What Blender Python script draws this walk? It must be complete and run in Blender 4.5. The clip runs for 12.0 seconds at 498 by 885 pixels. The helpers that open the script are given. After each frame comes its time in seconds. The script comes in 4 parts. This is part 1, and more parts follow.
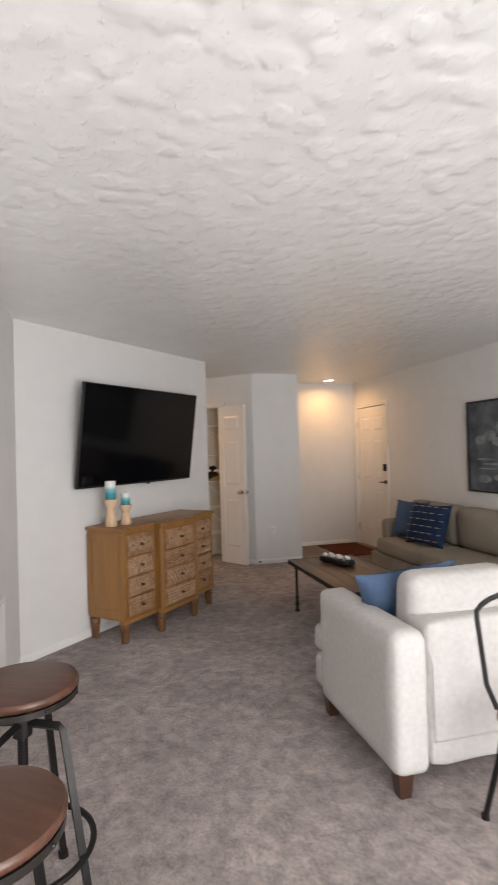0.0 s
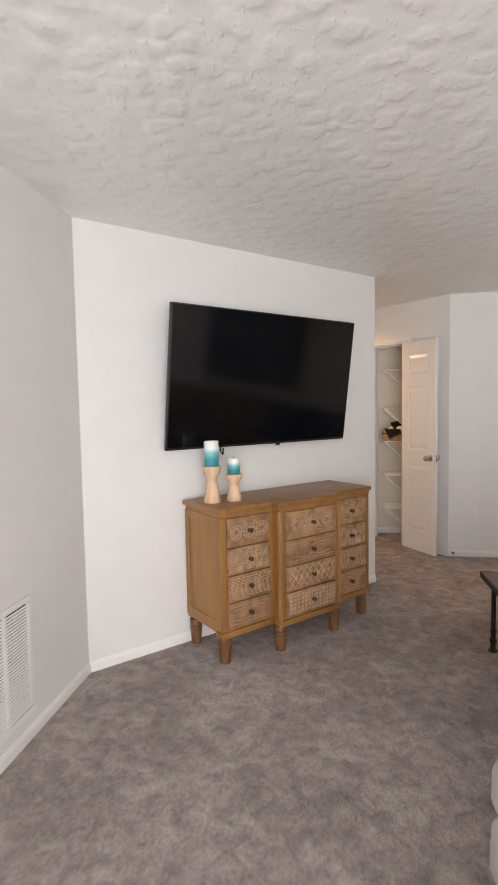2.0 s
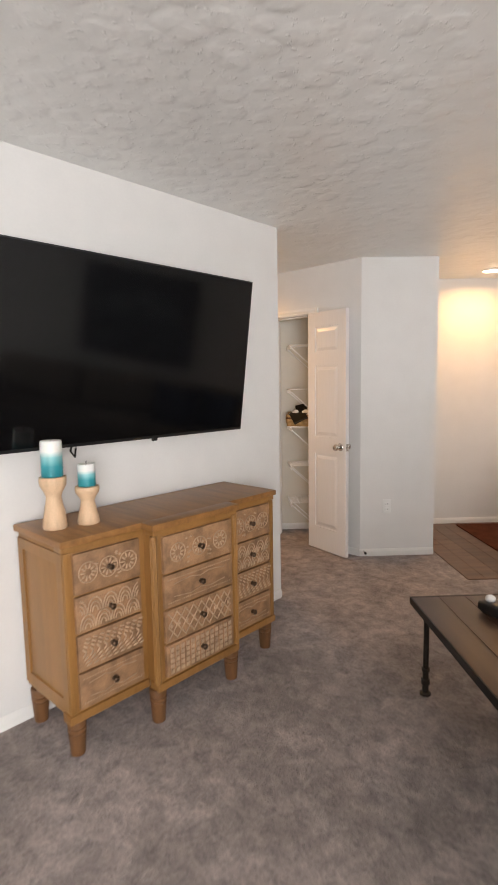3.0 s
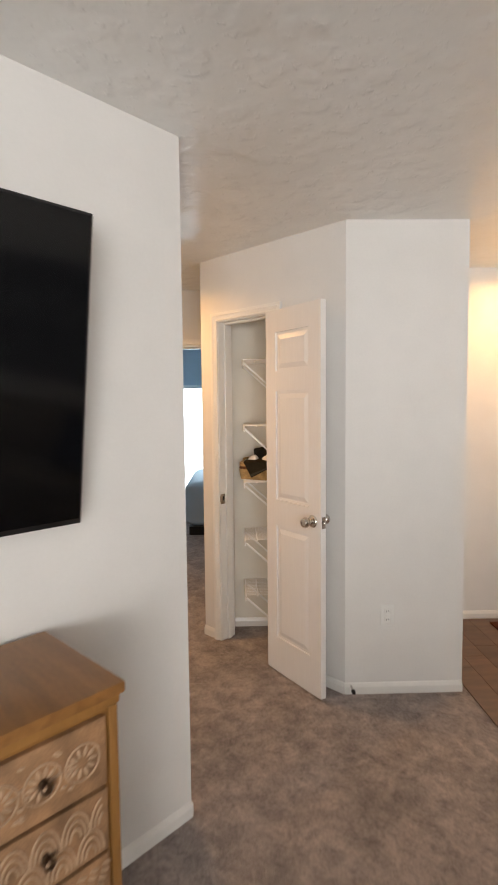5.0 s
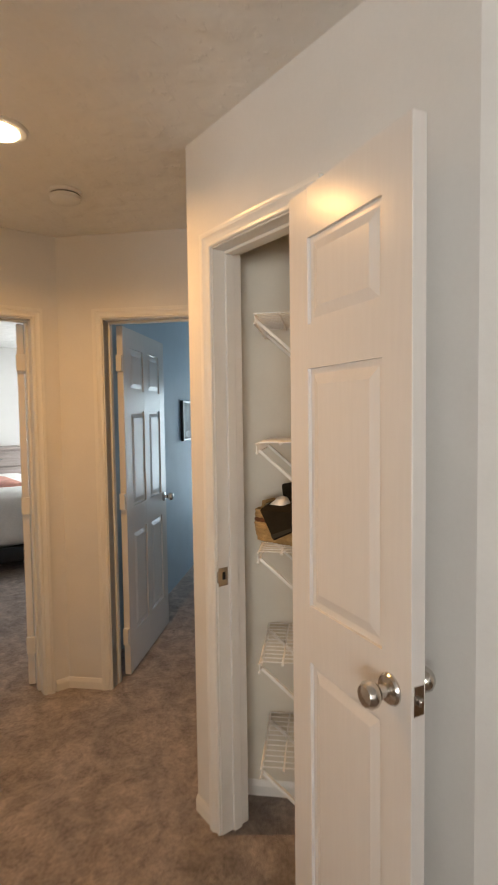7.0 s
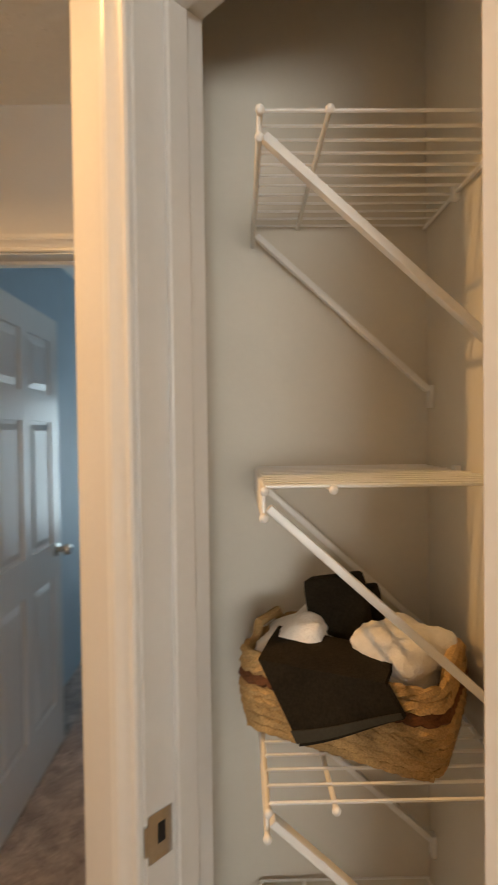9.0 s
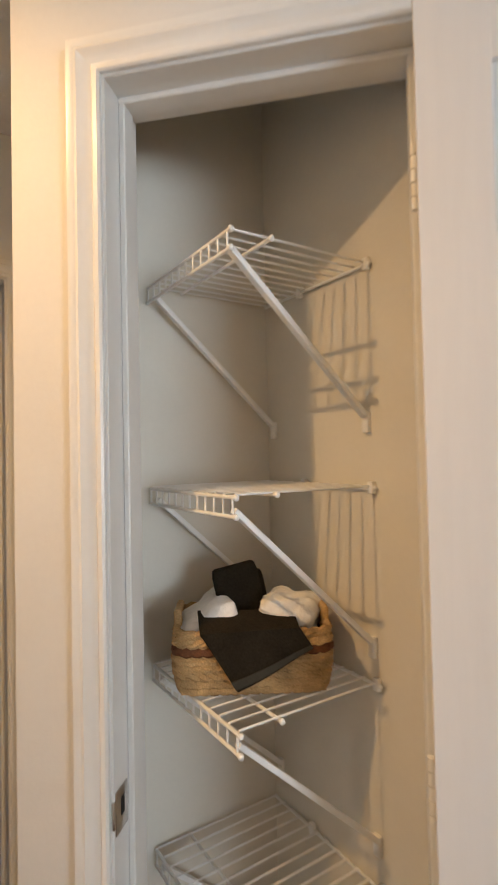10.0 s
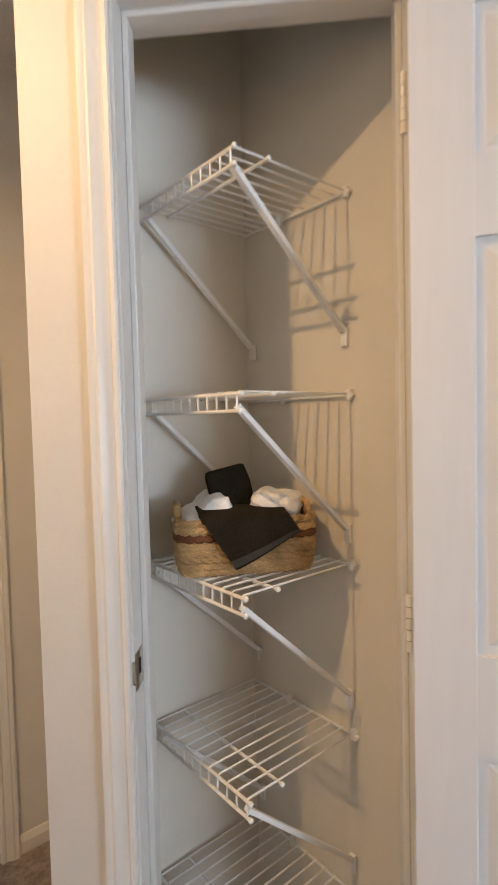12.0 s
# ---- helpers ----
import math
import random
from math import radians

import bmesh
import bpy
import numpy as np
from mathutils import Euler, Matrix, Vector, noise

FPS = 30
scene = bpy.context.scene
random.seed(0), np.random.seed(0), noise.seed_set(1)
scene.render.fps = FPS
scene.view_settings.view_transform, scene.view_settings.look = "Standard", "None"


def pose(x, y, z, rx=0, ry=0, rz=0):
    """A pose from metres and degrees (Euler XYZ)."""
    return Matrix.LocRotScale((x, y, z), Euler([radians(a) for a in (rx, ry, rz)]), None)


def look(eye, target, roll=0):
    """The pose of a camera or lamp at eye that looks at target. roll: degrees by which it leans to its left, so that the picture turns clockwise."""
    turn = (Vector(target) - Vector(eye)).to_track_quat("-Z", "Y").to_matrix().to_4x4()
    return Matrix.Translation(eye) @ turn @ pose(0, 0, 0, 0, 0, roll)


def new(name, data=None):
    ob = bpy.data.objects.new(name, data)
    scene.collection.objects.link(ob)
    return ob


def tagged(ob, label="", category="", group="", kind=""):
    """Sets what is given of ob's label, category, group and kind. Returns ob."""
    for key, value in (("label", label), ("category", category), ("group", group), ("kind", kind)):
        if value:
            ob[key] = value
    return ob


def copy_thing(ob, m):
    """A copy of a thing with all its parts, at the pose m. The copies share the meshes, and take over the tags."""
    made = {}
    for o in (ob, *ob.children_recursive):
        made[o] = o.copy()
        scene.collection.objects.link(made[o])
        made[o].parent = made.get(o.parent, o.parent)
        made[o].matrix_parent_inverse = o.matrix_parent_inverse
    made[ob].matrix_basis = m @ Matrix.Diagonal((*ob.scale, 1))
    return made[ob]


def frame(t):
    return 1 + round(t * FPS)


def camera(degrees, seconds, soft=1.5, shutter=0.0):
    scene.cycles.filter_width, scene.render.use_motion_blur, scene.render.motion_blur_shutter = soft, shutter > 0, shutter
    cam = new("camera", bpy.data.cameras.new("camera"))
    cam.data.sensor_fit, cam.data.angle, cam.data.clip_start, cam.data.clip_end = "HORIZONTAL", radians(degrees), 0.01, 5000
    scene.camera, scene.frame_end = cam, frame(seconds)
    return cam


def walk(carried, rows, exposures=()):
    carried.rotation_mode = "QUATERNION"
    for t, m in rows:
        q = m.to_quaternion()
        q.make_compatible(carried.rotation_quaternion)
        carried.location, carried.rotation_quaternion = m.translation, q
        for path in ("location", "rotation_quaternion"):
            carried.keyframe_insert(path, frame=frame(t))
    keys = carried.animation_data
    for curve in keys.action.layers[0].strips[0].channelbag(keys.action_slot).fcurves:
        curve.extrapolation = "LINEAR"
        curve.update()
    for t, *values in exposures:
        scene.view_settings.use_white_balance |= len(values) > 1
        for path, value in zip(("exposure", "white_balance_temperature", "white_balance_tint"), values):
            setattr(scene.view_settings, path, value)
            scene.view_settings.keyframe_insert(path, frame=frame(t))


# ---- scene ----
cam = camera(50.7, 12.0, shutter=0.4)
PATH = [
    (0, (0.081, -0.102, 1.461), (-0.919, 1.63, 1.488), -1.6),
    (0.5, (0.061, 0.221, 1.449), (-1.202, 1.772, 1.422), -1.4),
    (1, (-0.043, 0.582, 1.433), (-1.413, 2.038, 1.368), -1.4),
    (1.5, (-0.203, 0.953, 1.443), (-1.727, 2.246, 1.357), -1.2),
    (2, (-0.401, 1.336, 1.436), (-2.007, 2.52, 1.3), -1.0),
    (2.5, (-0.656, 1.656, 1.417), (-2.096, 3.029, 1.205), -1.0),
    (2.7, (-0.788, 1.778, 1.429), (-2.148, 3.226, 1.198), -1.1),
    (4.5, (-1.517, 3.079, 1.533), (-2.888, 4.522, 1.344), -0.4),
    (5, (-1.735, 3.448, 1.516), (-3.11, 4.894, 1.377), -0.6),
    (5.5, (-1.94, 3.845, 1.52), (-3.363, 5.245, 1.4), -0.9),
    (6, (-2.188, 4.193, 1.503), (-3.721, 5.472, 1.396), -0.8),
    (6.5, (-2.455, 4.48, 1.48), (-4.056, 5.675, 1.377), -0.8),
    (7, (-2.666, 4.734, 1.483), (-4.257, 5.942, 1.377), -0.8),
    (7.2, (-2.746, 4.821, 1.474), (-4.32, 6.051, 1.371), -0.9),
    (8.8, (-3.499, 5.355, 1.459), (-5.056, 6.609, 1.399), -0.6),
    (9, (-3.584, 5.336, 1.453), (-4.977, 6.771, 1.415), -0.7),
    (9.5, (-3.698, 5.22, 1.441), (-4.597, 7.006, 1.454), -0.9),
    (10, (-3.779, 4.992, 1.451), (-4.199, 6.947, 1.504), -1.2),
    (10.5, (-3.862, 4.807, 1.435), (-3.939, 6.804, 1.518), -1.5),
    (11, (-3.879, 4.757, 1.399), (-3.875, 6.755, 1.486), -1.5),
    (11.5, (-3.872, 4.761, 1.335), (-3.907, 6.76, 1.386), -1.5),
    (12, (-3.872, 4.876, 1.348), (-4.051, 6.866, 1.257), -1.4),
]
EXPOSURES = [(0.0, -0.50, 6350, 12), (0.5, -0.42, 6350, 12), (1.0, -0.29, 6350, 12), (2.0, -0.04, 6400, 12), (2.7, 0.08, 6450, 12), (4.5, 0.20, 6600, 11), (5.5, 0.16, 6650, 10), (6.5, -0.06, 7150, 14),
             (7.0, -0.04, 6800, 9), (9.0, 0.0, 6750, 7), (9.5, 0.20, 5750, 5), (10.0, 0.17, 5550, 4), (10.5, 0.22, 5120, 4), (11.0, 0.23, 5080, 4), (12.0, 0.28, 5250, 5)]
walk(cam, [(t, look(eye, target, roll)) for t, eye, target, roll in PATH], EXPOSURES)

# ---- light ----
world = bpy.data.worlds.new("world")
world.use_nodes = True
scene.world = world
_sky = world.node_tree.nodes.new("ShaderNodeTexSky")
_sky.sky_type = "NISHITA"
_sky.sun_disc = False
_sky.sun_elevation, _sky.sun_rotation = radians(40), radians(150)
world.node_tree.links.new(_sky.outputs[0], world.node_tree.nodes["Background"].inputs[0])
world.node_tree.nodes["Background"].inputs[1].default_value = 0.1


def dpos(u, v, z=0.0):
    """A point by the rooms' own axes, which lie 45 degrees across the hall's: u towards the front wall, v towards the entry."""
    return Vector(((u - v) / math.sqrt(2), (u + v) / math.sqrt(2), z))


def dpose(u, v, z=0.0, turn=0.0):
    p = dpos(u, v, z)
    return pose(p.x, p.y, p.z, 0, 0, 45 + turn)


def area_lamp(name, m, sx, sy, power, color, shape="RECTANGLE", spread=180):
    d = bpy.data.lights.new(name, "AREA")
    d.shape, d.size, d.size_y = shape, sx, sy
    d.energy, d.color, d.spread = power, color, radians(spread)
    ob = new(name, d)
    ob.matrix_world = m
    return ob


WARM = (1.0, 0.53, 0.18)
DAY = (1.0, 0.965, 0.935)
HALL_LAMP, ENTRY_LAMP = (-4.568, 5.165), (-2.68, 7.03)
# daylight in an assumed, unseen opening behind the walk, and in the two bedrooms' windows
area_lamp("daylight_behind", look(dpos(1.5, -1.49, 1.12), dpos(1.5, 0, 1.12)), 2.7, 2.05, 190, DAY)
area_lamp("daylight_bedroom_white", look((-8.9, 7.27, 1.4), (-8.9, 5, 1.2)), 1.75, 1.45, 38, (0.92, 0.96, 1.0))
area_lamp("daylight_bedroom_blue", look(dpos(1.0, 11.97, 0.95), dpos(1.0, 8, 0.9)), 1.35, 1.75, 20, (0.62, 0.84, 1.0))
area_lamp("hall_lamp_glow", look((*HALL_LAMP, 2.395), (*HALL_LAMP, 0), 0), 0.04, 0.04, 12.5, WARM, "DISK", 156)
area_lamp("entry_lamp_glow", look((*ENTRY_LAMP, 2.395), (*ENTRY_LAMP, 0), 0), 0.08, 0.08, 9.0, WARM, "DISK", 168)


# ---- materials ----
def mat(name, color, rough=0.6, metal=0.0, var=0.12, scale=6.0, bump=0.0, bump_scale=80.0, grain=None, fine=0.05, spec=0.5, island=0.0, dist=0.004):
    """Base colour with large stains and fine grain, and a bump of its own size. grain: stretch of the grain along x, y, z."""
    m = bpy.data.materials.new(name)
    m.use_nodes = True
    nt = m.node_tree
    N, L = nt.nodes, nt.links
    b = N["Principled BSDF"]
    b.inputs["Roughness"].default_value, b.inputs["Metallic"].default_value = rough, metal
    b.inputs["Specular IOR Level"].default_value = spec
    co = N.new("ShaderNodeTexCoord")
    mp = N.new("ShaderNodeMapping")
    mp.inputs["Scale"].default_value = grain or (1, 1, 1)
    L.new(co.outputs["Object"], mp.inputs["Vector"])
    big = N.new("ShaderNodeTexNoise")
    big.inputs["Scale"].default_value, big.inputs["Detail"].default_value = scale, 5
    sm = N.new("ShaderNodeTexNoise")
    sm.inputs["Scale"].default_value, sm.inputs["Detail"].default_value = scale * 14, 3
    for n in (big, sm):
        L.new(mp.outputs[0], n.inputs["Vector"])
    r1 = N.new("ShaderNodeMapRange")
    r1.inputs[1].default_value, r1.inputs[2].default_value = 0.3, 0.7
    r1.inputs[3].default_value, r1.inputs[4].default_value = 1 - var, 1 + var
    L.new(big.outputs[0], r1.inputs[0])
    r2 = N.new("ShaderNodeMapRange")
    r2.inputs[1].default_value, r2.inputs[2].default_value = 0.3, 0.7
    r2.inputs[3].default_value, r2.inputs[4].default_value = 1 - fine, 1 + fine
    L.new(sm.outputs[0], r2.inputs[0])
    mul = N.new("ShaderNodeMath")
    mul.operation = "MULTIPLY"
    L.new(r1.outputs[0], mul.inputs[0]), L.new(r2.outputs[0], mul.inputs[1])
    last = mul
    if island:
        info = N.new("ShaderNodeObjectInfo")
        r3 = N.new("ShaderNodeMapRange")
        r3.inputs[3].default_value, r3.inputs[4].default_value = 1 - island, 1 + island
        L.new(info.outputs["Random"], r3.inputs[0])
        last = N.new("ShaderNodeMath")
        last.operation = "MULTIPLY"
        L.new(mul.outputs[0], last.inputs[0]), L.new(r3.outputs[0], last.inputs[1])
    vm = N.new("ShaderNodeVectorMath")
    vm.operation = "SCALE"
    vm.inputs[0].default_value = color
    L.new(last.outputs[0], vm.inputs["Scale"])
    L.new(vm.outputs[0], b.inputs["Base Color"])
    if bump:
        bn = N.new("ShaderNodeTexNoise")
        bn.inputs["Scale"].default_value, bn.inputs["Detail"].default_value = bump_scale, 4
        L.new(mp.outputs[0], bn.inputs["Vector"])
        bp = N.new("ShaderNodeBump")
        bp.inputs["Strength"].default_value, bp.inputs["Distance"].default_value = bump, dist
        L.new(bn.outputs[0], bp.inputs["Height"])
        L.new(bp.outputs[0], b.inputs["Normal"])
    return m


def glow(name, color, strength):
    m = bpy.data.materials.new(name)
    m.use_nodes = True
    b = m.node_tree.nodes["Principled BSDF"]
    b.inputs["Base Color"].default_value = (0.8, 0.8, 0.8, 1)
    b.inputs["Emission Color"].default_value, b.inputs["Emission Strength"].default_value = (*color, 1), strength
    return m


M_WALL = mat("wall_paint", (0.74, 0.73, 0.71), 0.62, var=0.02, fine=0.01, bump=0.12, bump_scale=140, dist=0.002)
# wall paint tinted cream, standing in for warm light bounced about the closet
M_CLOSET = mat("closet_warm_tinted_paint", (0.73, 0.695, 0.61), 0.62, var=0.03, fine=0.01, bump=0.12, bump_scale=140, dist=0.002)
M_BLUE = mat("blue_wall_paint", (0.40, 0.50, 0.58), 0.62, var=0.03, fine=0.01, bump=0.12, bump_scale=140, dist=0.002)
M_TRIM = mat("trim_gloss_paint", (0.80, 0.79, 0.76), 0.28, var=0.02, fine=0.01, bump=0.04, bump_scale=60, dist=0.002)
M_DOOR = mat("door_paint", (0.80, 0.78, 0.76), 0.26, var=0.015, fine=0.006, bump=0.07, bump_scale=26, grain=(14, 14, 1), dist=0.0015)
M_PLASTIC = mat("white_plastic", (0.78, 0.78, 0.76), 0.35, var=0.02, fine=0.01)
M_WIRE = mat("white_wire_coating", (0.86, 0.86, 0.84), 0.3, var=0.02, fine=0.01)
M_CHROME = mat("satin_nickel", (0.62, 0.60, 0.57), 0.2, 1.0, var=0.05, fine=0.03)
M_BLACK = mat("black_metal", (0.022, 0.020, 0.019), 0.45, 0.6, var=0.2, fine=0.1, bump=0.1, bump_scale=200, dist=0.001)
M_PIPE = mat("iron_pipe", (0.06, 0.055, 0.05), 0.38, 0.8, var=0.2, fine=0.1, bump=0.1, bump_scale=150, dist=0.001)
M_GLASS_BLACK = mat("black_screen", (0.003, 0.003, 0.0035), 0.1, var=0.02, fine=0.0, spec=0.35)
M_BEZEL = mat("black_bezel", (0.012, 0.012, 0.013), 0.3, var=0.05)
M_OAK = mat("honey_oak", (0.285, 0.138, 0.038), 0.42, var=0.17, scale=4, fine=0.07, grain=(3, 3, 0.4), bump=0.12, bump_scale=60, dist=0.001)
M_OAK_DARK = mat("glazed_oak", (0.15, 0.068, 0.025), 0.45, var=0.25, scale=7, fine=0.12, grain=(5, 5, 0.6), bump=0.15, bump_scale=60, dist=0.001)
M_OAK_TOP = mat("honey_oak_top", (0.27, 0.125, 0.037), 0.4, var=0.22, scale=5, fine=0.16, grain=(6, 0.5, 6), bump=0.1, bump_scale=60, dist=0.001)
M_CARVED = mat("whitewashed_carving", (0.29, 0.16, 0.08), 0.65, var=0.35, scale=18, fine=0.2, bump=0.5, bump_scale=90, dist=0.003, island=0.08)
M_LIME = mat("limed_relief", (0.42, 0.28, 0.175), 0.7, var=0.25, scale=25, fine=0.15, bump=0.3, bump_scale=150, dist=0.002)
M_KNOB = mat("aged_bronze", (0.10, 0.06, 0.035), 0.35, 0.8, var=0.2)
M_HOLDER = mat("pale_turned_wood", (0.62, 0.43, 0.27), 0.6, var=0.12, scale=8, fine=0.1, grain=(5, 5, 0.6))
M_WALNUT = mat("dark_walnut", (0.085, 0.036, 0.021), 0.3, var=0.3, scale=5, fine=0.2, grain=(0.6, 7, 7), bump=0.1, bump_scale=60, dist=0.001)
M_TABLE = mat("brown_table_board", (0.062, 0.031, 0.019), 0.42, var=0.14, scale=4, fine=0.10, grain=(7, 0.6, 7), bump=0.1, bump_scale=60, dist=0.001)
M_FOOT = mat("dark_wood_foot", (0.06, 0.026, 0.016), 0.35, var=0.2, scale=10)
M_CREAM = mat("cream_linen", (0.54, 0.52, 0.495), 0.9, var=0.02, scale=3, fine=0.06, bump=0.25, bump_scale=420, dist=0.002, spec=0.2)
M_BEIGE = mat("beige_linen", (0.30, 0.26, 0.21), 0.92, var=0.06, scale=3, fine=0.06, bump=0.25, bump_scale=400, dist=0.002, spec=0.2)
M_DENIM = mat("blue_cotton", (0.07, 0.11, 0.185), 0.9, var=0.1, scale=6, fine=0.1, bump=0.25, bump_scale=400, dist=0.002, spec=0.2)
M_NAVY = mat("navy_cotton", (0.015, 0.030, 0.070), 0.9, var=0.15, scale=6, fine=0.1, bump=0.25, bump_scale=400, dist=0.002, spec=0.2)
M_WHITEFAB = mat("white_cotton", (0.80, 0.79, 0.77), 0.95, var=0.05, scale=8, fine=0.05, bump=0.5, bump_scale=300, dist=0.003, spec=0.2)
M_PINK = mat("coral_throw", (0.66, 0.34, 0.28), 0.95, var=0.15, scale=8, fine=0.1, bump=0.4, bump_scale=200, dist=0.004, spec=0.2)
M_TOWEL = mat("dark_towel", (0.022, 0.018, 0.012), 0.95, var=0.2, scale=20, fine=0.25, bump=0.6, bump_scale=500, dist=0.003, spec=0.1)
M_TOWEL_BAND = mat("dark_towel_band", (0.042, 0.040, 0.032), 0.8, var=0.1, scale=20, fine=0.1, spec=0.2)
M_JUTE = mat("woven_jute", (0.45, 0.30, 0.135), 0.8, var=0.3, scale=30, fine=0.25, bump=0.4, bump_scale=160, dist=0.002, island=0.12, spec=0.2)
M_JUTE_DARK = mat("brown_woven_band", (0.13, 0.055, 0.025), 0.8, var=0.2, scale=30, fine=0.2, spec=0.2)
M_PLANK = mat("entry_plank", (0.145, 0.088, 0.055), 0.4, var=0.25, scale=3, fine=0.15, grain=(0.7, 6, 6), bump=0.08, bump_scale=50, dist=0.001, island=0.15)
M_MAT = mat("rust_doormat", (0.09, 0.03, 0.016), 0.95, var=0.2, scale=10, fine=0.2, bump=0.5, bump_scale=250, dist=0.004, spec=0.1)
M_GREYWOOD = mat("grey_washed_wood", (0.30, 0.25, 0.23), 0.55, var=0.2, scale=5, fine=0.12, grain=(0.6, 5, 5))
M_LENS = glow("lamp_lens", (1.0, 0.74, 0.45), 14.0)
M_SKYGLOW = glow("daylight_outside", (0.80, 0.92, 1.0), 2.2)
M_DARKPIC = mat("grey_print", (0.085, 0.10, 0.115), 0.6, var=0.7, scale=5, fine=0.2)
M_PRINT_LIGHT = mat("pale_print", (0.21, 0.235, 0.245), 0.6, var=0.5, scale=9, fine=0.2)
# near-black colour that stands in for the shade inside holes and slots
M_SHADOWGAP = mat("recess_shade", (0.02, 0.02, 0.02), 0.9)


def carpet_material():
    m = mat("carpet_pile", (0.395, 0.332, 0.308), 0.97, var=0.22, scale=2.2, fine=0.0, spec=0.1)
    nt = m.node_tree
    N, L = nt.nodes, nt.links
    b = N["Principled BSDF"]
    co = N["Texture Coordinate"]
    tuft = N.new("ShaderNodeTexNoise")
    tuft.inputs["Scale"].default_value, tuft.inputs["Detail"].default_value, tuft.inputs["Roughness"].default_value = 60, 5, 0.75
    L.new(co.outputs["Object"], tuft.inputs["Vector"])
    swirl = N.new("ShaderNodeTexNoise")
    swirl.inputs["Scale"].default_value, swirl.inputs["Detail"].default_value, swirl.inputs["Distortion"].default_value = 15, 6, 0.6
    L.new(co.outputs["Object"], swirl.inputs["Vector"])
    add = N.new("ShaderNodeMath")
    add.operation = "MULTIPLY_ADD"
    add.inputs[1].default_value = 0.75
    L.new(swirl.outputs[0], add.inputs[0]), L.new(tuft.outputs[0], add.inputs[2])
    mr = N.new("ShaderNodeMapRange")
    mr.inputs[1].default_value, mr.inputs[2].default_value, mr.inputs[3].default_value, mr.inputs[4].default_value = 0.62, 1.14, 0.52, 1.40
    L.new(add.outputs[0], mr.inputs[0])
    tread = N.new("ShaderNodeTexNoise")
    tread.inputs["Scale"].default_value, tread.inputs["Detail"].default_value, tread.inputs["Distortion"].default_value = 5.5, 3, 1.4
    L.new(co.outputs["Object"], tread.inputs["Vector"])
    lay = N.new("ShaderNodeMapRange")
    lay.interpolation_type = "SMOOTHSTEP"
    lay.inputs[1].default_value, lay.inputs[2].default_value, lay.inputs[3].default_value, lay.inputs[4].default_value = 0.38, 0.64, 0.88, 1.14
    L.new(tread.outputs[0], lay.inputs[0])
    both = N.new("ShaderNodeMath")
    both.operation = "MULTIPLY"
    L.new(mr.outputs[0], both.inputs[0]), L.new(lay.outputs[0], both.inputs[1])
    sc = N.new("ShaderNodeVectorMath")
    sc.operation = "SCALE"
    L.new(b.inputs["Base Color"].links[0].from_socket, sc.inputs[0])
    L.new(both.outputs[0], sc.inputs["Scale"])
    L.new(sc.outputs[0], b.inputs["Base Color"])
    bp = N.new("ShaderNodeBump")
    bp.inputs["Strength"].default_value, bp.inputs["Distance"].default_value = 0.9, 0.02
    L.new(add.outputs[0], bp.inputs["Height"])
    L.new(bp.outputs[0], b.inputs["Normal"])
    b.inputs["Sheen Weight"].default_value = 0.25
    return m


def ceiling_material():
    """White knock-down plaster: flattened splotches with soft ridges."""
    m = mat("knockdown_plaster", (0.82, 0.82, 0.80), 0.3, var=0.03, scale=4, fine=0.012)
    nt = m.node_tree
    N, L = nt.nodes, nt.links
    b = N["Principled BSDF"]
    co = N["Texture Coordinate"]
    warp = N.new("ShaderNodeTexNoise")
    warp.inputs["Scale"].default_value, warp.inputs["Detail"].default_value = 14, 2
    L.new(co.outputs["Object"], warp.inputs["Vector"])
    mix = N.new("ShaderNodeVectorMath")
    mix.operation = "MULTIPLY_ADD"
    mix.inputs[1].default_value = (0.05, 0.05, 0.05)
    L.new(warp.outputs["Color"], mix.inputs[0]), L.new(co.outputs["Object"], mix.inputs[2])
    n1 = N.new("ShaderNodeTexVoronoi")
    n1.feature = "SMOOTH_F1"
    n1.inputs["Scale"].default_value, n1.inputs["Smoothness"].default_value = 10.0, 0.35
    L.new(mix.outputs[0], n1.inputs["Vector"])
    n2 = N.new("ShaderNodeTexNoise")
    n2.inputs["Scale"].default_value, n2.inputs["Detail"].default_value, n2.inputs["Roughness"].default_value = 38, 3, 0.55
    L.new(co.outputs["Object"], n2.inputs["Vector"])
    spots = N.new("ShaderNodeMapRange")
    spots.interpolation_type = "SMOOTHSTEP"
    spots.inputs[1].default_value, spots.inputs[2].default_value = 0.58, 0.72
    L.new(n2.outputs[0], spots.inputs[0])
    flat = N.new("ShaderNodeMapRange")
    flat.interpolation_type = "SMOOTHSTEP"
    flat.inputs[1].default_value, flat.inputs[2].default_value, flat.inputs[3].default_value, flat.inputs[4].default_value = 0.22, 0.62, 1.0, 0.0
    L.new(n1.outputs["Distance"], flat.inputs[0])
    add = N.new("ShaderNodeMath")
    add.operation = "MULTIPLY_ADD"
    add.inputs[1].default_value = 0.35
    L.new(spots.outputs[0], add.inputs[0]), L.new(flat.outputs[0], add.inputs[2])
    bp = N.new("ShaderNodeBump")
    bp.inputs["Strength"].default_value, bp.inputs["Distance"].default_value = 0.55, 0.0062
    L.new(add.outputs[0], bp.inputs["Height"])
    L.new(bp.outputs[0], b.inputs["Normal"])
    return m


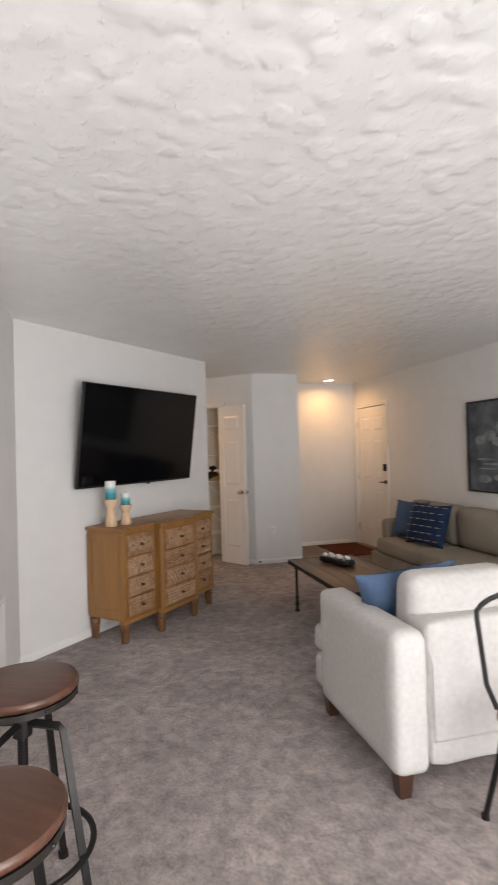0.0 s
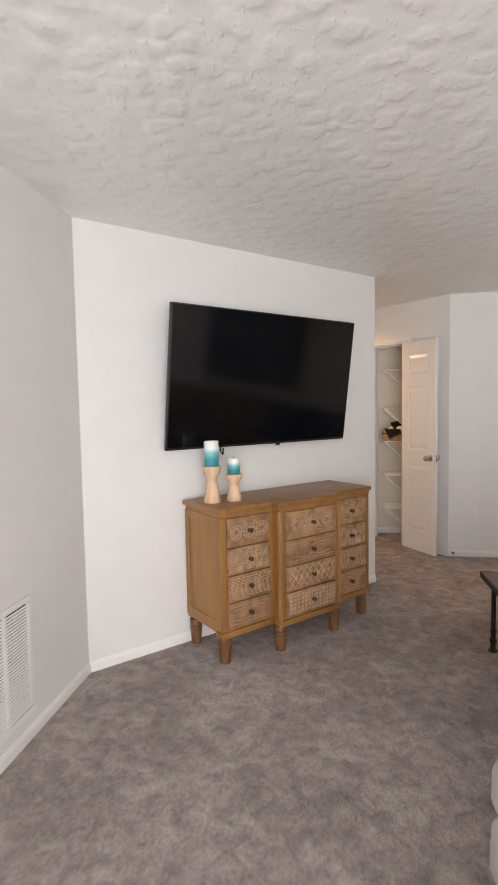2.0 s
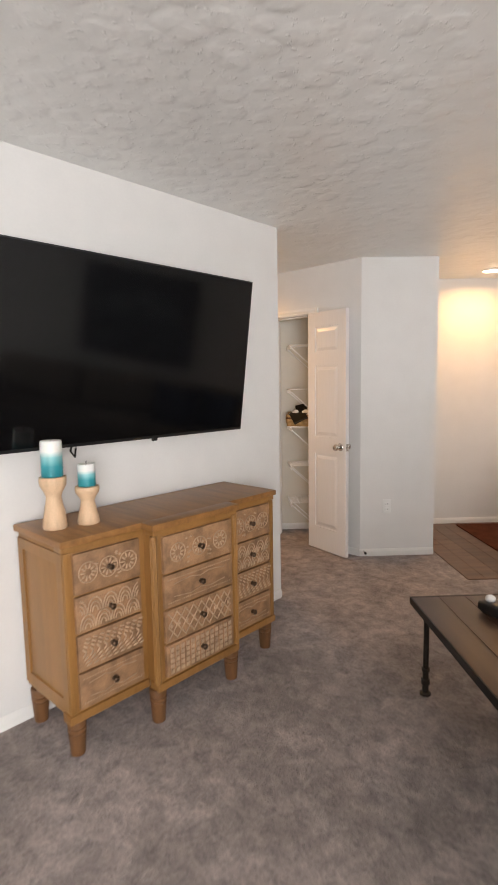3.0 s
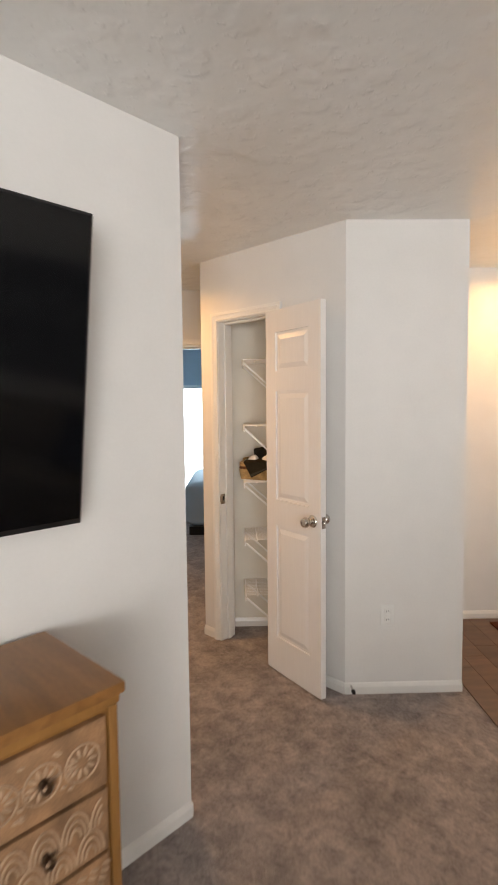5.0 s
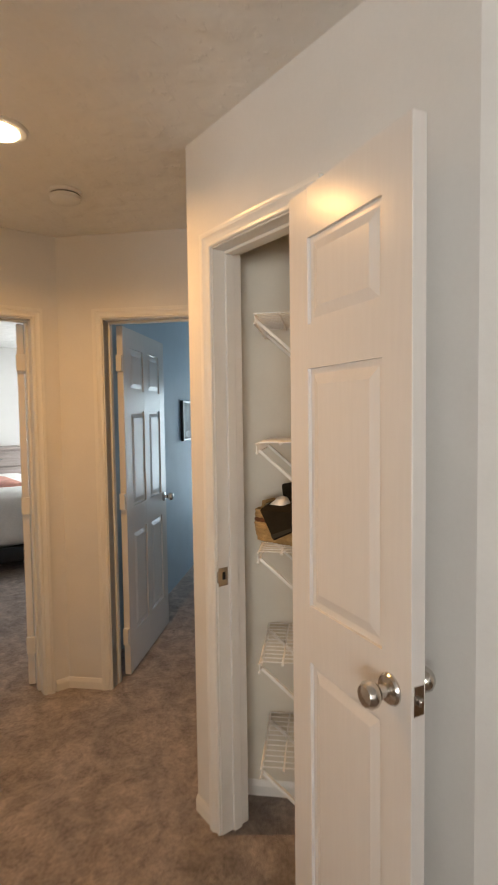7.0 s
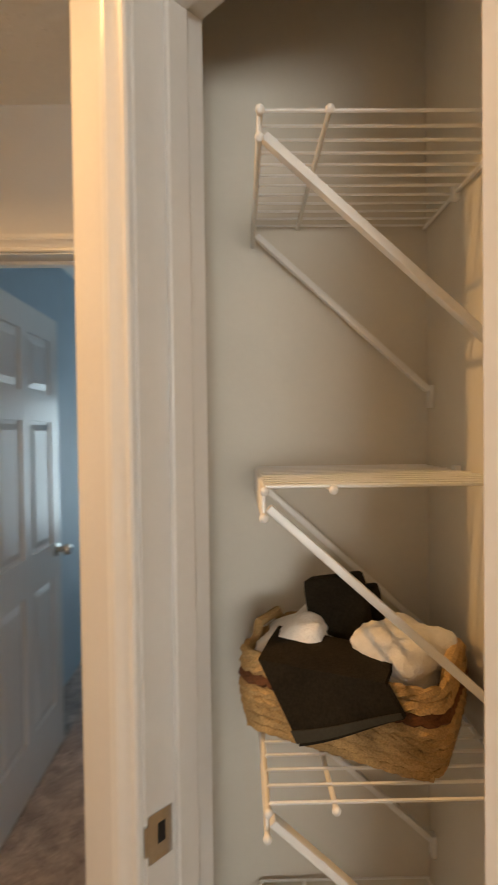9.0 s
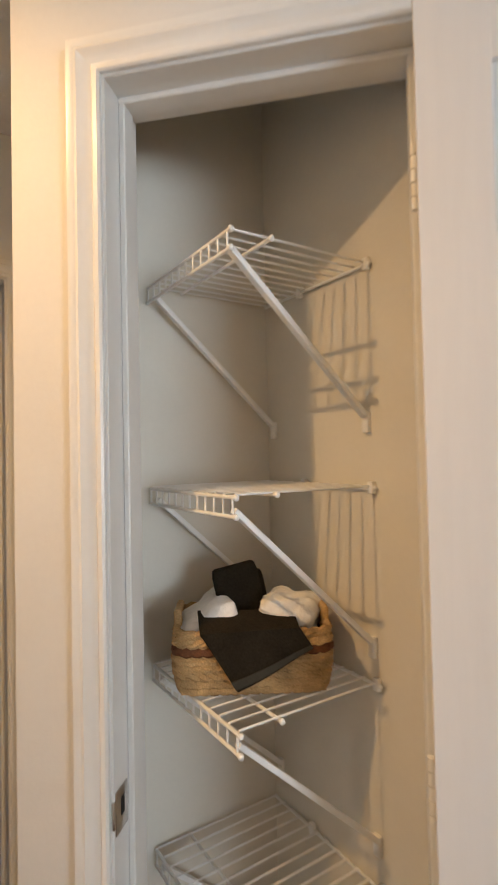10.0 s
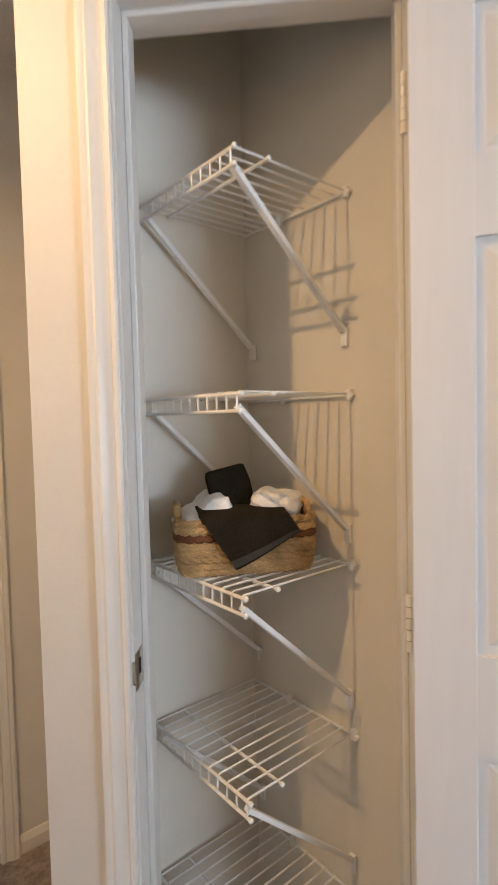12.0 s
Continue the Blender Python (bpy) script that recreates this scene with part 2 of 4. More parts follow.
def candle_material():
    """White wax that runs through pale to deep teal towards the foot."""
    m = mat("candle_wax", (0.8, 0.8, 0.8), 0.45, var=0.02)
    nt = m.node_tree
    N, L = nt.nodes, nt.links
    b = N["Principled BSDF"]
    g = N.new("ShaderNodeSeparateXYZ")
    L.new(N["Texture Coordinate"].outputs["Generated"], g.inputs[0])
    r = N.new("ShaderNodeValToRGB")
    r.color_ramp.elements[0].position, r.color_ramp.elements[0].color = 0.0, (0.02, 0.21, 0.24, 1)
    r.color_ramp.elements[1].position, r.color_ramp.elements[1].color = 0.72, (0.80, 0.80, 0.76, 1)
    e = r.color_ramp.elements.new(0.30)
    e.color = (0.03, 0.28, 0.32, 1)
    e = r.color_ramp.elements.new(0.55)
    e.color = (0.22, 0.50, 0.52, 1)
    L.new(g.outputs[2], r.inputs[0])
    L.new(r.outputs[0], b.inputs["Base Color"])
    b.inputs["Subsurface Weight"].default_value = 0.1
    return m


M_CARPET, M_CEIL, M_CANDLE = carpet_material(), ceiling_material(), candle_material()


# ---- building tools ----
def box(bm, x0, x1, y0, y1, z0, z1, bevel=0.0, seg=2):
    r = bmesh.ops.create_cube(bm, size=1.0)
    bmesh.ops.transform(bm, matrix=Matrix.Translation(((x0 + x1) / 2, (y0 + y1) / 2, (z0 + z1) / 2)) @ Matrix.Diagonal((x1 - x0, y1 - y0, z1 - z0, 1)), verts=r["verts"])
    if bevel:
        edges = list({e for v in r["verts"] for e in v.link_edges})
        bmesh.ops.bevel(bm, geom=edges, offset=bevel, segments=seg, profile=0.6, affect="EDGES")


def rod(bm, p, q, r1, r2=None, seg=10):
    p, q = Vector(p), Vector(q)
    d = q - p
    m = Matrix.Translation((p + q) / 2) @ d.to_track_quat("Z", "Y").to_matrix().to_4x4()
    bmesh.ops.create_cone(bm, cap_ends=True, segments=seg, radius1=r1, radius2=r1 if r2 is None else r2, depth=d.length, matrix=m)


def ball(bm, c, r, sx=1, sy=1, sz=1, seg=12):
    bmesh.ops.create_uvsphere(bm, u_segments=seg, v_segments=max(6, seg // 2), radius=r, matrix=Matrix.Translation(c) @ Matrix.Diagonal((sx, sy, sz, 1)))


def lathe(bm, profile, seg=24, centre=(0, 0, 0)):
    rings = []
    for r, z in profile:
        rings.append([bm.verts.new((centre[0] + r * math.cos(2 * math.pi * i / seg), centre[1] + r * math.sin(2 * math.pi * i / seg), centre[2] + z)) for i in range(seg)])
    for a, b in zip(rings, rings[1:]):
        for i in range(seg):
            bm.faces.new((a[i], a[(i + 1) % seg], b[(i + 1) % seg], b[i]))
    bm.faces.new(rings[0][::-1]), bm.faces.new(rings[-1])


def tube(bm, pts, r, seg=8, closed=False):
    pts = [Vector(p) for p in pts]
    n = len(pts)
    rings = []
    side = None
    for i, p in enumerate(pts):
        a, b = (pts[i - 1], pts[(i + 1) % n]) if closed else (pts[max(i - 1, 0)], pts[min(i + 1, n - 1)])
        d = (b - a).normalized()
        ref = side if side else (Vector((0, 0, 1)) if abs(d.z) < 0.9 else Vector((1, 0, 0)))
        s = (ref - d * ref.dot(d)).normalized()
        side = s
        t = d.cross(s)
        rings.append([bm.verts.new(p + r * (math.cos(2 * math.pi * k / seg) * s + math.sin(2 * math.pi * k / seg) * t)) for k in range(seg)])
    pairs = list(zip(rings, rings[1:])) + ([(rings[-1], rings[0])] if closed else [])
    for a, b in pairs:
        for k in range(seg):
            bm.faces.new((a[k], a[(k + 1) % seg], b[(k + 1) % seg], b[k]))
    if not closed:
        bm.faces.new(rings[0][::-1]), bm.faces.new(rings[-1])


def cushion(bm, x0, x1, y0, y1, z0, z1, puff=0.25, n=14, crown=0.0):
    """A soft block: rounded rims, sides that swell. puff: roundness of the corners; crown: extra swell of the two large faces."""
    r = bmesh.ops.create_cube(bm, size=2.0)
    edges = list({e for v in r["verts"] for e in v.link_edges})
    bmesh.ops.subdivide_edges(bm, edges=edges, cuts=n, use_grid_fill=True)
    verts = list(bm.verts)
    h = ((x1 - x0) / 2, (y1 - y0) / 2, (z1 - z0) / 2)
    c = Vector(((x0 + x1) / 2, (y0 + y1) / 2, (z0 + z1) / 2))
    rad = puff * min(h)
    for v in verts:
        q = Vector((v.co.x * h[0], v.co.y * h[1], v.co.z * h[2]))
        core = Vector([max(-(h[i] - rad), min(h[i] - rad, q[i])) for i in range(3)])
        d = q - core
        if d.length > 1e-9:
            q = core + d.normalized() * rad
        k = min(range(3), key=lambda i: h[i])
        a, b = [i for i in range(3) if i != k]
        q[k] *= 1 + crown * max(0, (1 - (v.co[a]) ** 2)) * max(0, (1 - (v.co[b]) ** 2))
        v.co = c + q + 0.004 * noise.noise_vector(q * 7 + c)


def finish(bm, name, material, smooth=True):
    bmesh.ops.recalc_face_normals(bm, faces=bm.faces)
    me = bpy.data.meshes.new(name)
    bm.to_mesh(me)
    bm.free()
    me.materials.append(material)
    if smooth:
        me.polygons.foreach_set("use_smooth", [True] * len(me.polygons))
        me.set_sharp_from_angle(angle=radians(38))
    return me


def part(name, bm, material, parent, label="", m=None, smooth=True):
    ob = new(name, finish(bm, name, material, smooth))
    ob.parent = parent
    if m:
        ob.matrix_basis = m
    if label:
        ob["label"] = label
    return ob


def thing(name, m, label, category, group="", kind=""):
    ob = new(name)
    ob.empty_display_size = 0.1
    ob.matrix_basis = m
    return tagged(ob, label, category, group, kind)


def solid(name, bm, material, label, category, m=None, group="", kind="", smooth=True):
    ob = new(name, finish(bm, name, material, smooth))
    if m:
        ob.matrix_basis = m
    return tagged(ob, label, category, group, kind)


def B():
    return bmesh.new()


# ---- structure ----
CEIL = 2.43


def wall(name, p, q, thick, label, material=None, holes=(), z1=CEIL):
    """A wall whose seen face runs from p to q and whose body lies to the right of that way. holes: (start, end, sill, head) along it."""
    p, q = Vector((p[0], p[1], 0)), Vector((q[0], q[1], 0))
    d = q - p
    ln = d.length
    bm = B()
    at = 0.0
    for a, b, s, h in sorted(holes):
        if a > at:
            box(bm, at, a, -thick, 0, 0, z1)
        if s > 0:
            box(bm, a, b, -thick, 0, 0, s)
        if h < z1:
            box(bm, a, b, -thick, 0, h, z1)
        at = b
    if at < ln:
        box(bm, at, ln, -thick, 0, 0, z1)
    ob = solid(name, bm, material or M_WALL, label, "wall", kind="structure", smooth=False)
    ob.matrix_basis = pose(p.x, p.y, 0, 0, 0, math.degrees(math.atan2(d.y, d.x)))
    return ob


def dxy(u, v):
    p = dpos(u, v)
    return (p.x, p.y)


R2 = math.sqrt(2)
U_VENT, U_FRONT, V_BACK, V_ENTRY, V_GREY, V_BLUE = -0.641, 3.642, -1.55, 7.24, 6.32, 7.89
TV_X, HALL_S, CLO_Y, B1_X = -3.177, 4.634, 5.72, -5.52
CLO_L, CLO_R = -4.150, -3.690
CORNER_CG = (CLO_Y - V_GREY * R2, CLO_Y)          # closet wall meets the grey wall
GREY_END = dxy(2.39, V_GREY)
B2_C = (B1_X, B1_X + V_BLUE * R2)                 # corner between the two bedroom doors
CLO_CORNER = (-4.312, CLO_Y)

wall("wall_vent", (TV_X, 2 * U_VENT / R2 - TV_X), dxy(U_VENT, V_BACK), 0.12, "off-white painted wall with thermostat and air grille")
wall("wall_tv", (TV_X, HALL_S), (TV_X, 2 * U_VENT / R2 - TV_X), 0.12, "off-white painted wall behind the television")
wall("wall_hall_south", (B1_X, HALL_S), (TV_X - 0.12, HALL_S), 0.12, "off-white painted wall along the hall") 
wall("wall_bedroom_one", B2_C, (B1_X, HALL_S - 0.12), 0.12, "off-white hall wall with an open bedroom doorway", holes=[(0.138, 0.9, 0, 2.0)])
b2_right = (-4.670, V_BLUE * R2 - 4.670)
wall("wall_bedroom_two", b2_right, B2_C, 0.12, "off-white hall wall with an open bedroom doorway",
     holes=[((Vector(b2_right) - Vector(dxy(0.335 + 0.76, V_BLUE))).length, (Vector(b2_right) - Vector(dxy(0.335, V_BLUE))).length, 0, 2.0)])
wall("wall_closet_side", CLO_CORNER, b2_right, 0.05, "off-white painted wall beside the linen closet")
wall("wall_closet", CORNER_CG, CLO_CORNER, 0.115, "off-white painted wall round the linen closet door",
     holes=[(CORNER_CG[0] - CLO_R - 0.02, CORNER_CG[0] - CLO_L + 0.02, 0, 2.045)])
wall("wall_grey", GREY_END, CORNER_CG, 0.10, "off-white angled wall in cool shade beside the closet")
wall("wall_entry_side", dxy(2.387, V_ENTRY), dxy(2.387, V_GREY + 0.1), 0.10, "off-white side wall of the entry")
wall("wall_entry", dxy(U_FRONT, V_ENTRY), dxy(2.39, V_ENTRY), 0.12, "off-white entry wall lit by a warm downlight")
DOOR_V = 7.18
wall("wall_front", dxy(U_FRONT, V_BACK), dxy(U_FRONT, V_ENTRY), 0.14, "off-white long wall with the front door",
     holes=[(DOOR_V - 0.91 - V_BACK, DOOR_V - V_BACK, 0, 2.04)])
# unseen closing wall, its distance set for the daylight's falloff
wall("wall_behind", dxy(U_VENT, V_BACK), dxy(U_FRONT, V_BACK), 0.14, "unseen off-white back wall, added with a wide opening for daylight", holes=[(0.75, 3.55, 0.05, 2.2)])
# inside of the linen closet
CL_U, CL_V = 1.557, 7.20
wall("wall_closet_right", dxy(CL_U, 6.55), dxy(CL_U, CL_V), 0.05, "inner wall of the linen closet, warm bounced light tinted into its paint", M_CLOSET)
wall("wall_closet_left", dxy(CL_U, CL_V), dxy(1.075, CL_V), 0.04, "inner wall of the linen closet, warm bounced light tinted into its paint", M_CLOSET)
# bedrooms
wall("wall_white_room_far", (-10.3, 7.3), (-10.3, 3.3), 0.1, "white bedroom wall")
wall("wall_white_room_window", (-7.15, 7.3), (-10.3, 7.3), 0.1, "white bedroom wall with a window", holes=[(0.85, 2.65, 0.65, 2.15)])
wall("wall_white_room_side", (-10.3, 3.5), (B1_X - 0.12, 3.5), 0.1, "white bedroom wall")
wall("wall_white_room_near", (B1_X - 0.12, HALL_S - 0.12), (B1_X - 0.12, 3.5), 0.1, "white bedroom wall")
B2_U, B2_V = 0.20, 12.0
wall("wall_blue", dxy(B2_U, B2_V), dxy(B2_U, V_BLUE + 0.12), 0.1, "pale blue bedroom wall", M_BLUE)
wall("wall_blue_window", dxy(3.4, B2_V), dxy(B2_U, B2_V), 0.1, "pale blue bedroom wall with a bright window", M_BLUE, holes=[(1.7, 3.1, 0.05, 1.85)])
wall("wall_blue_right", dxy(3.4, V_BLUE + 0.12), dxy(3.4, B2_V), 0.1, "pale blue bedroom wall", M_BLUE)
wall("wall_blue_near", dxy(3.4, V_BLUE + 0.12), dxy(0.335 + 0.86, V_BLUE + 0.12), 0.02, "pale blue bedroom wall", M_BLUE)

bm = B()
box(bm, -12.5, 5.5, -4, 13, -0.12, 0)
solid("floor", bm, M_CARPET, "grey-beige cut-pile carpet with footprints in the pile", "carpet", kind="structure", smooth=False)
bm = B()
box(bm, -12.5, 5.5, -4, 13, CEIL, CEIL + 0.15)
solid("ceiling", bm, M_CEIL, "white knock-down textured plaster ceiling", "ceiling", kind="structure", smooth=False)

# ---- doors, casings and trim ----
def frustum(bm, x0, x1, z0, z1, ya, yb, inset):
    a = [bm.verts.new(p) for p in ((x0, ya, z0), (x1, ya, z0), (x1, ya, z1), (x0, ya, z1))]
    i = inset
    b = [bm.verts.new(p) for p in ((x0 + i, yb, z0 + i), (x1 - i, yb, z0 + i), (x1 - i, yb, z1 - i), (x0 + i, yb, z1 - i))]
    bm.faces.new(b), bm.faces.new(a[::-1])
    for k in range(4):
        bm.faces.new((a[k], a[(k + 1) % 4], b[(k + 1) % 4], b[k]))


def panel_leaf(parent, w, h, cols, rows, t=0.035):
    """A moulded panel door leaf on x 0..w, y -t..0. cols, rows: spans of the panels along x and z."""
    bm = B()
    box(bm, 0.004, w - 0.004, -t + 0.009, -0.009, 0.004, h - 0.004)
    xs = [0] + [e for c in cols for e in c] + [w]
    for k in range(0, len(xs), 2):
        box(bm, xs[k], xs[k + 1], -t, 0, 0, h, 0.0015, 1)
    zs = [0] + [e for r in rows for e in r] + [h]
    for c in cols:
        for k in range(0, len(zs), 2):
            box(bm, c[0] - 0.001, c[1] + 0.001, -t + 0.0004, -0.0004, zs[k], zs[k + 1])
    leaf = part("leaf", bm, M_DOOR, parent, smooth=False)
    for c in cols:
        for r in rows:
            bm = B()
            for ya, yb, yc in ((-0.0092, -0.0015, 1), (-t + 0.0092, -t + 0.0015, -1)):
                frustum(bm, c[0] + 0.014, c[1] - 0.014, r[0] + 0.014, r[1] - 0.014, ya, yb, 0.026)
            part("panel", bm, M_DOOR, parent, smooth=False)
    return leaf


def knob_part(parent, x, z, y, side):
    """Round knob with rosette and neck, standing out along side * y."""
    bm = B()
    prof = [(0.032, 0), (0.032, 0.004), (0.028, 0.009), (0.013, 0.012), (0.012, 0.03), (0.02, 0.036), (0.0265, 0.046), (0.027, 0.056), (0.021, 0.066), (0.008, 0.07)]
    lathe(bm, prof, 24)
    return part("knob", bm, M_CHROME, parent, "polished nickel round knob", m=pose(x, y, z, 90 if side < 0 else -90))


def hinge_plates(parent, y0, y1, zs, reach=0.024):
    """Painted butt hinges that bridge the gap between a leaf's edge and its jamb."""
    for z in zs:
        bm = B()
        box(bm, -reach, -0.0003, y0, y1, z, z + 0.089, 0.001, 1)
        rod(bm, (-reach / 2, y1, z), (-reach / 2, y1, z + 0.089), 0.005, seg=10)
        part("hinge", bm, M_TRIM, parent, "white-painted butt hinge")


def hinge_part(parent, x, y, z, h=0.089, r=0.0052):
    bm = B()
    for k in range(5):
        rod(bm, (x, y, z + k * h / 5 + 0.0008), (x, y, z + (k + 1) * h / 5 - 0.0008), r, seg=12)
    return part("hinge", bm, M_TRIM, parent, "white-painted butt hinge")


def casing(name, m, x0, x1, head, depth, label, stop=0.05, width=0.05):
    """Moulded casing on the face y = 0 (which looks along -y) round the opening x0..x1, its jambs going back to depth."""
    ob = thing(name, m, label, "door trim", kind="structure")
    prof = [(0.0, 0.0), (0.0, 0.008), (0.004, 0.011), (0.012, 0.011), (0.016, 0.008), (0.024, 0.010), (0.034, 0.015), (0.040, 0.018), (0.046, 0.016), (0.052, 0.018), (0.06, 0.018), (0.06, 0.0)]
    bm = B()
    cols = []
    for o, p in prof:
        o = o * width / 0.06 + 0.005
        cols.append([bm.verts.new(q) for q in ((x0 - o, -p, 0), (x0 - o, -p, head + o), (x1 + o, -p, head + o), (x1 + o, -p, 0))])
    for a, b in zip(cols, cols[1:]):
        for k in range(3):
            bm.faces.new((a[k], a[k + 1], b[k + 1], b[k]))
    part("casing", bm, M_TRIM, ob)
    for nm, b in (("jamb", (x0 - 0.02, x0, -0.001, depth, 0, head)), ("jamb", (x1, x1 + 0.02, -0.001, depth, 0, head)), ("head_jamb", (x0 - 0.02, x1 + 0.02, -0.001, depth, head, head + 0.02))):
        bm = B()
        box(bm, *b, 0.001, 1)
        part(nm, bm, M_TRIM, ob, smooth=False)
    for nm, b in (("stop", (x0 + 0.0002, x0 + 0.011, stop, stop + 0.035, 0, head - 0.011)), ("stop", (x1 - 0.011, x1 - 0.0002, stop, stop + 0.035, 0, head - 0.011)), ("head_stop", (x0 + 0.0002, x1 - 0.0002, stop, stop + 0.035, head - 0.011, head - 0.0002))):
        bm = B()
        box(bm, *b, 0.002, 1)
        part(nm, bm, M_TRIM, ob, smooth=False)
    return ob


# linen closet door, swung back almost against the wall
trim1 = casing("door_trim", pose(0, CLO_Y, 0), CLO_L, CLO_R, 2.035, 0.115, "white moulded casing round the linen closet", stop=0.045)
bm = B()
box(bm, CLO_L + 0.0003, CLO_L + 0.0026, 0.001, 0.040, 0.893, 0.957, 0.0010, 2)
box(bm, CLO_L - 0.003, CLO_L + 0.0022, -0.004, 0.004, 0.905, 0.945, 0.0015, 2)
part("strike_plate", bm, M_CHROME, trim1, "worn nickel strike plate")
# dark block on the plate, painted shade of the bolt hole
bm = B()
box(bm, CLO_L + 0.001, CLO_L + 0.0027, 0.016, 0.028, 0.915, 0.942)
part("strike_hole_shade", bm, M_SHADOWGAP, trim1)
LEAF_W = 0.453
DOOR_TURN = -12.0
d1 = thing("door_1", pose(CLO_R - 0.007, CLO_Y - 0.024, 0.012, 0, 0, DOOR_TURN), "white three-panel closet door standing wide open", "door", kind="structure")
panel_leaf(d1, LEAF_W, 2.02, [(0.088, LEAF_W - 0.088)], [(0.20, 0.838), (0.985, 1.582), (1.69, 1.90)])
knob_part(d1, LEAF_W - 0.06, 0.915, -0.035, -1)
knob_part(d1, LEAF_W - 0.06, 0.915, 0.0, 1)
bm = B()
box(bm, LEAF_W + 0.0002, LEAF_W + 0.0018, -0.03, -0.005, 0.885, 0.945, 0.0006, 1)
part("latch_plate", bm, M_CHROME, d1, "nickel latch plate")
bm = B()
box(bm, LEAF_W + 0.0015, LEAF_W + 0.012, -0.023, -0.012, 0.907, 0.923, 0.003, 1)
part("latch_bolt", bm, M_CHROME, d1, "nickel latch bolt")
for z in (0.18, 0.97, 1.75):
    hinge_part(d1, -0.006, -0.006, z)

# bedroom doorways
b2l, b2w = 0.335, 0.76
casing("door_trim", dpose(0, V_BLUE), b2l, b2l + b2w, 1.99, 0.12, "white moulded casing of the blue bedroom doorway", stop=0.06)
six_cols = [(0.11, 0.335), (0.425, 0.65)]
six_rows = [(0.22, 0.80), (0.95, 1.50), (1.62, 1.86)]
d2 = thing("door_2", dpose(b2l + 0.012, V_BLUE + 0.146, 0.012, 90), "white six-panel bedroom door standing open in bluish shade", "door", kind="structure")
panel_leaf(d2, 0.755, 1.97, six_cols, six_rows)
knob_part(d2, 0.69, 0.915, -0.035, -1)
hinge_plates(d2, -0.033, -0.003, (0.18, 0.95, 1.72))
casing("door_trim", pose(B1_X, 0, 0, 0, 0, 90), 4.74, 5.50, 1.99, 0.12, "white moulded casing of the white bedroom doorway", stop=0.06)
d3 = thing("door_3", pose(B1_X - 0.146, 5.462, 0.012, 0, 0, 152), "white six-panel bedroom door opened wide into the room", "door", kind="structure")
panel_leaf(d3, 0.755, 1.97, six_cols, six_rows)
knob_part(d3, 0.69, 0.915, 0.0, 1)
hinge_plates(d3, -0.045, -0.003, (0.18, 0.95, 1.72))

# front door
casing("door_trim", dpose(U_FRONT, 0, 0, -90), -DOOR_V + 0.02, -DOOR_V + 0.89, 2.03, 0.14, "white casing of the front door", stop=0.06)
d4 = thing("door_4", dpose(U_FRONT + 0.012, DOOR_V - 0.023, 0.012, -90), "closed white six-panel front door under warm light", "door", kind="structure")
panel_leaf(d4, 0.864, 2.012, [(0.12, 0.39), (0.475, 0.745)], [(0.22, 0.82), (0.97, 1.55), (1.66, 1.88)], t=0.04)
d4.matrix_basis = dpose(U_FRONT + 0.052, DOOR_V - 0.023, 0.012, -90) @ pose(0, 0, 0)
for nm, z0, z1, y1, lab in (("keypad", 1.10, 1.20, -0.065, "black keypad deadbolt"),):
    bm = B()
    box(bm, 0.765, 0.83, y1, -0.0402, z0, z1, 0.008)
    part(nm, bm, M_BLACK, d4, lab)
bm = B()
lathe(bm, [(0.03, 0), (0.03, 0.006), (0.012, 0.012), (0.012, 0.045)], 20)
part("handle_rose", bm, M_KNOB, d4, "dark bronze rose", m=pose(0.797, -0.04, 0.95, 90))
bm = B()
tube(bm, [(0.797, -0.082, 0.95), (0.76, -0.088, 0.95), (0.70, -0.086, 0.948)], 0.009, 10)
part("lever", bm, M_KNOB, d4, "dark bronze lever handle")
for z in (0.2, 0.95, 1.72):
    bm = B()
    rod(bm, (-0.008, -0.046, z), (-0.008, -0.046, z + 0.1), 0.008)
    part("hinge", bm, M_CHROME, d4, "nickel butt hinge")


def baseboard(p, q, h=0.06, t=0.010):
    """A skirting whose face stands t proud to the left of the way from p to q."""
    p, q = Vector((p[0], p[1], 0)), Vector((q[0], q[1], 0))
    d = q - p
    ln = d.length
    bm = B()
    prof = [(0.0005, 0), (t, 0), (t, h - 0.022), (t - 0.003, h - 0.012), (0.004, h - 0.004), (0.0005, h)]
    a = [bm.verts.new((0, y, z)) for y, z in prof]
    b = [bm.verts.new((ln, y, z)) for y, z in prof]
    for k in range(len(prof)):
        bm.faces.new((a[k], a[(k + 1) % 6], b[(k + 1) % 6], b[k]))
    bm.faces.new(a[::-1]), bm.faces.new(b)
    ob = solid("baseboard", bm, M_TRIM, "white painted baseboard above the carpet", "baseboard", kind="structure", smooth=False)
    ob.matrix_basis = pose(p.x, p.y, 0, 0, 0, math.degrees(math.atan2(d.y, d.x)))


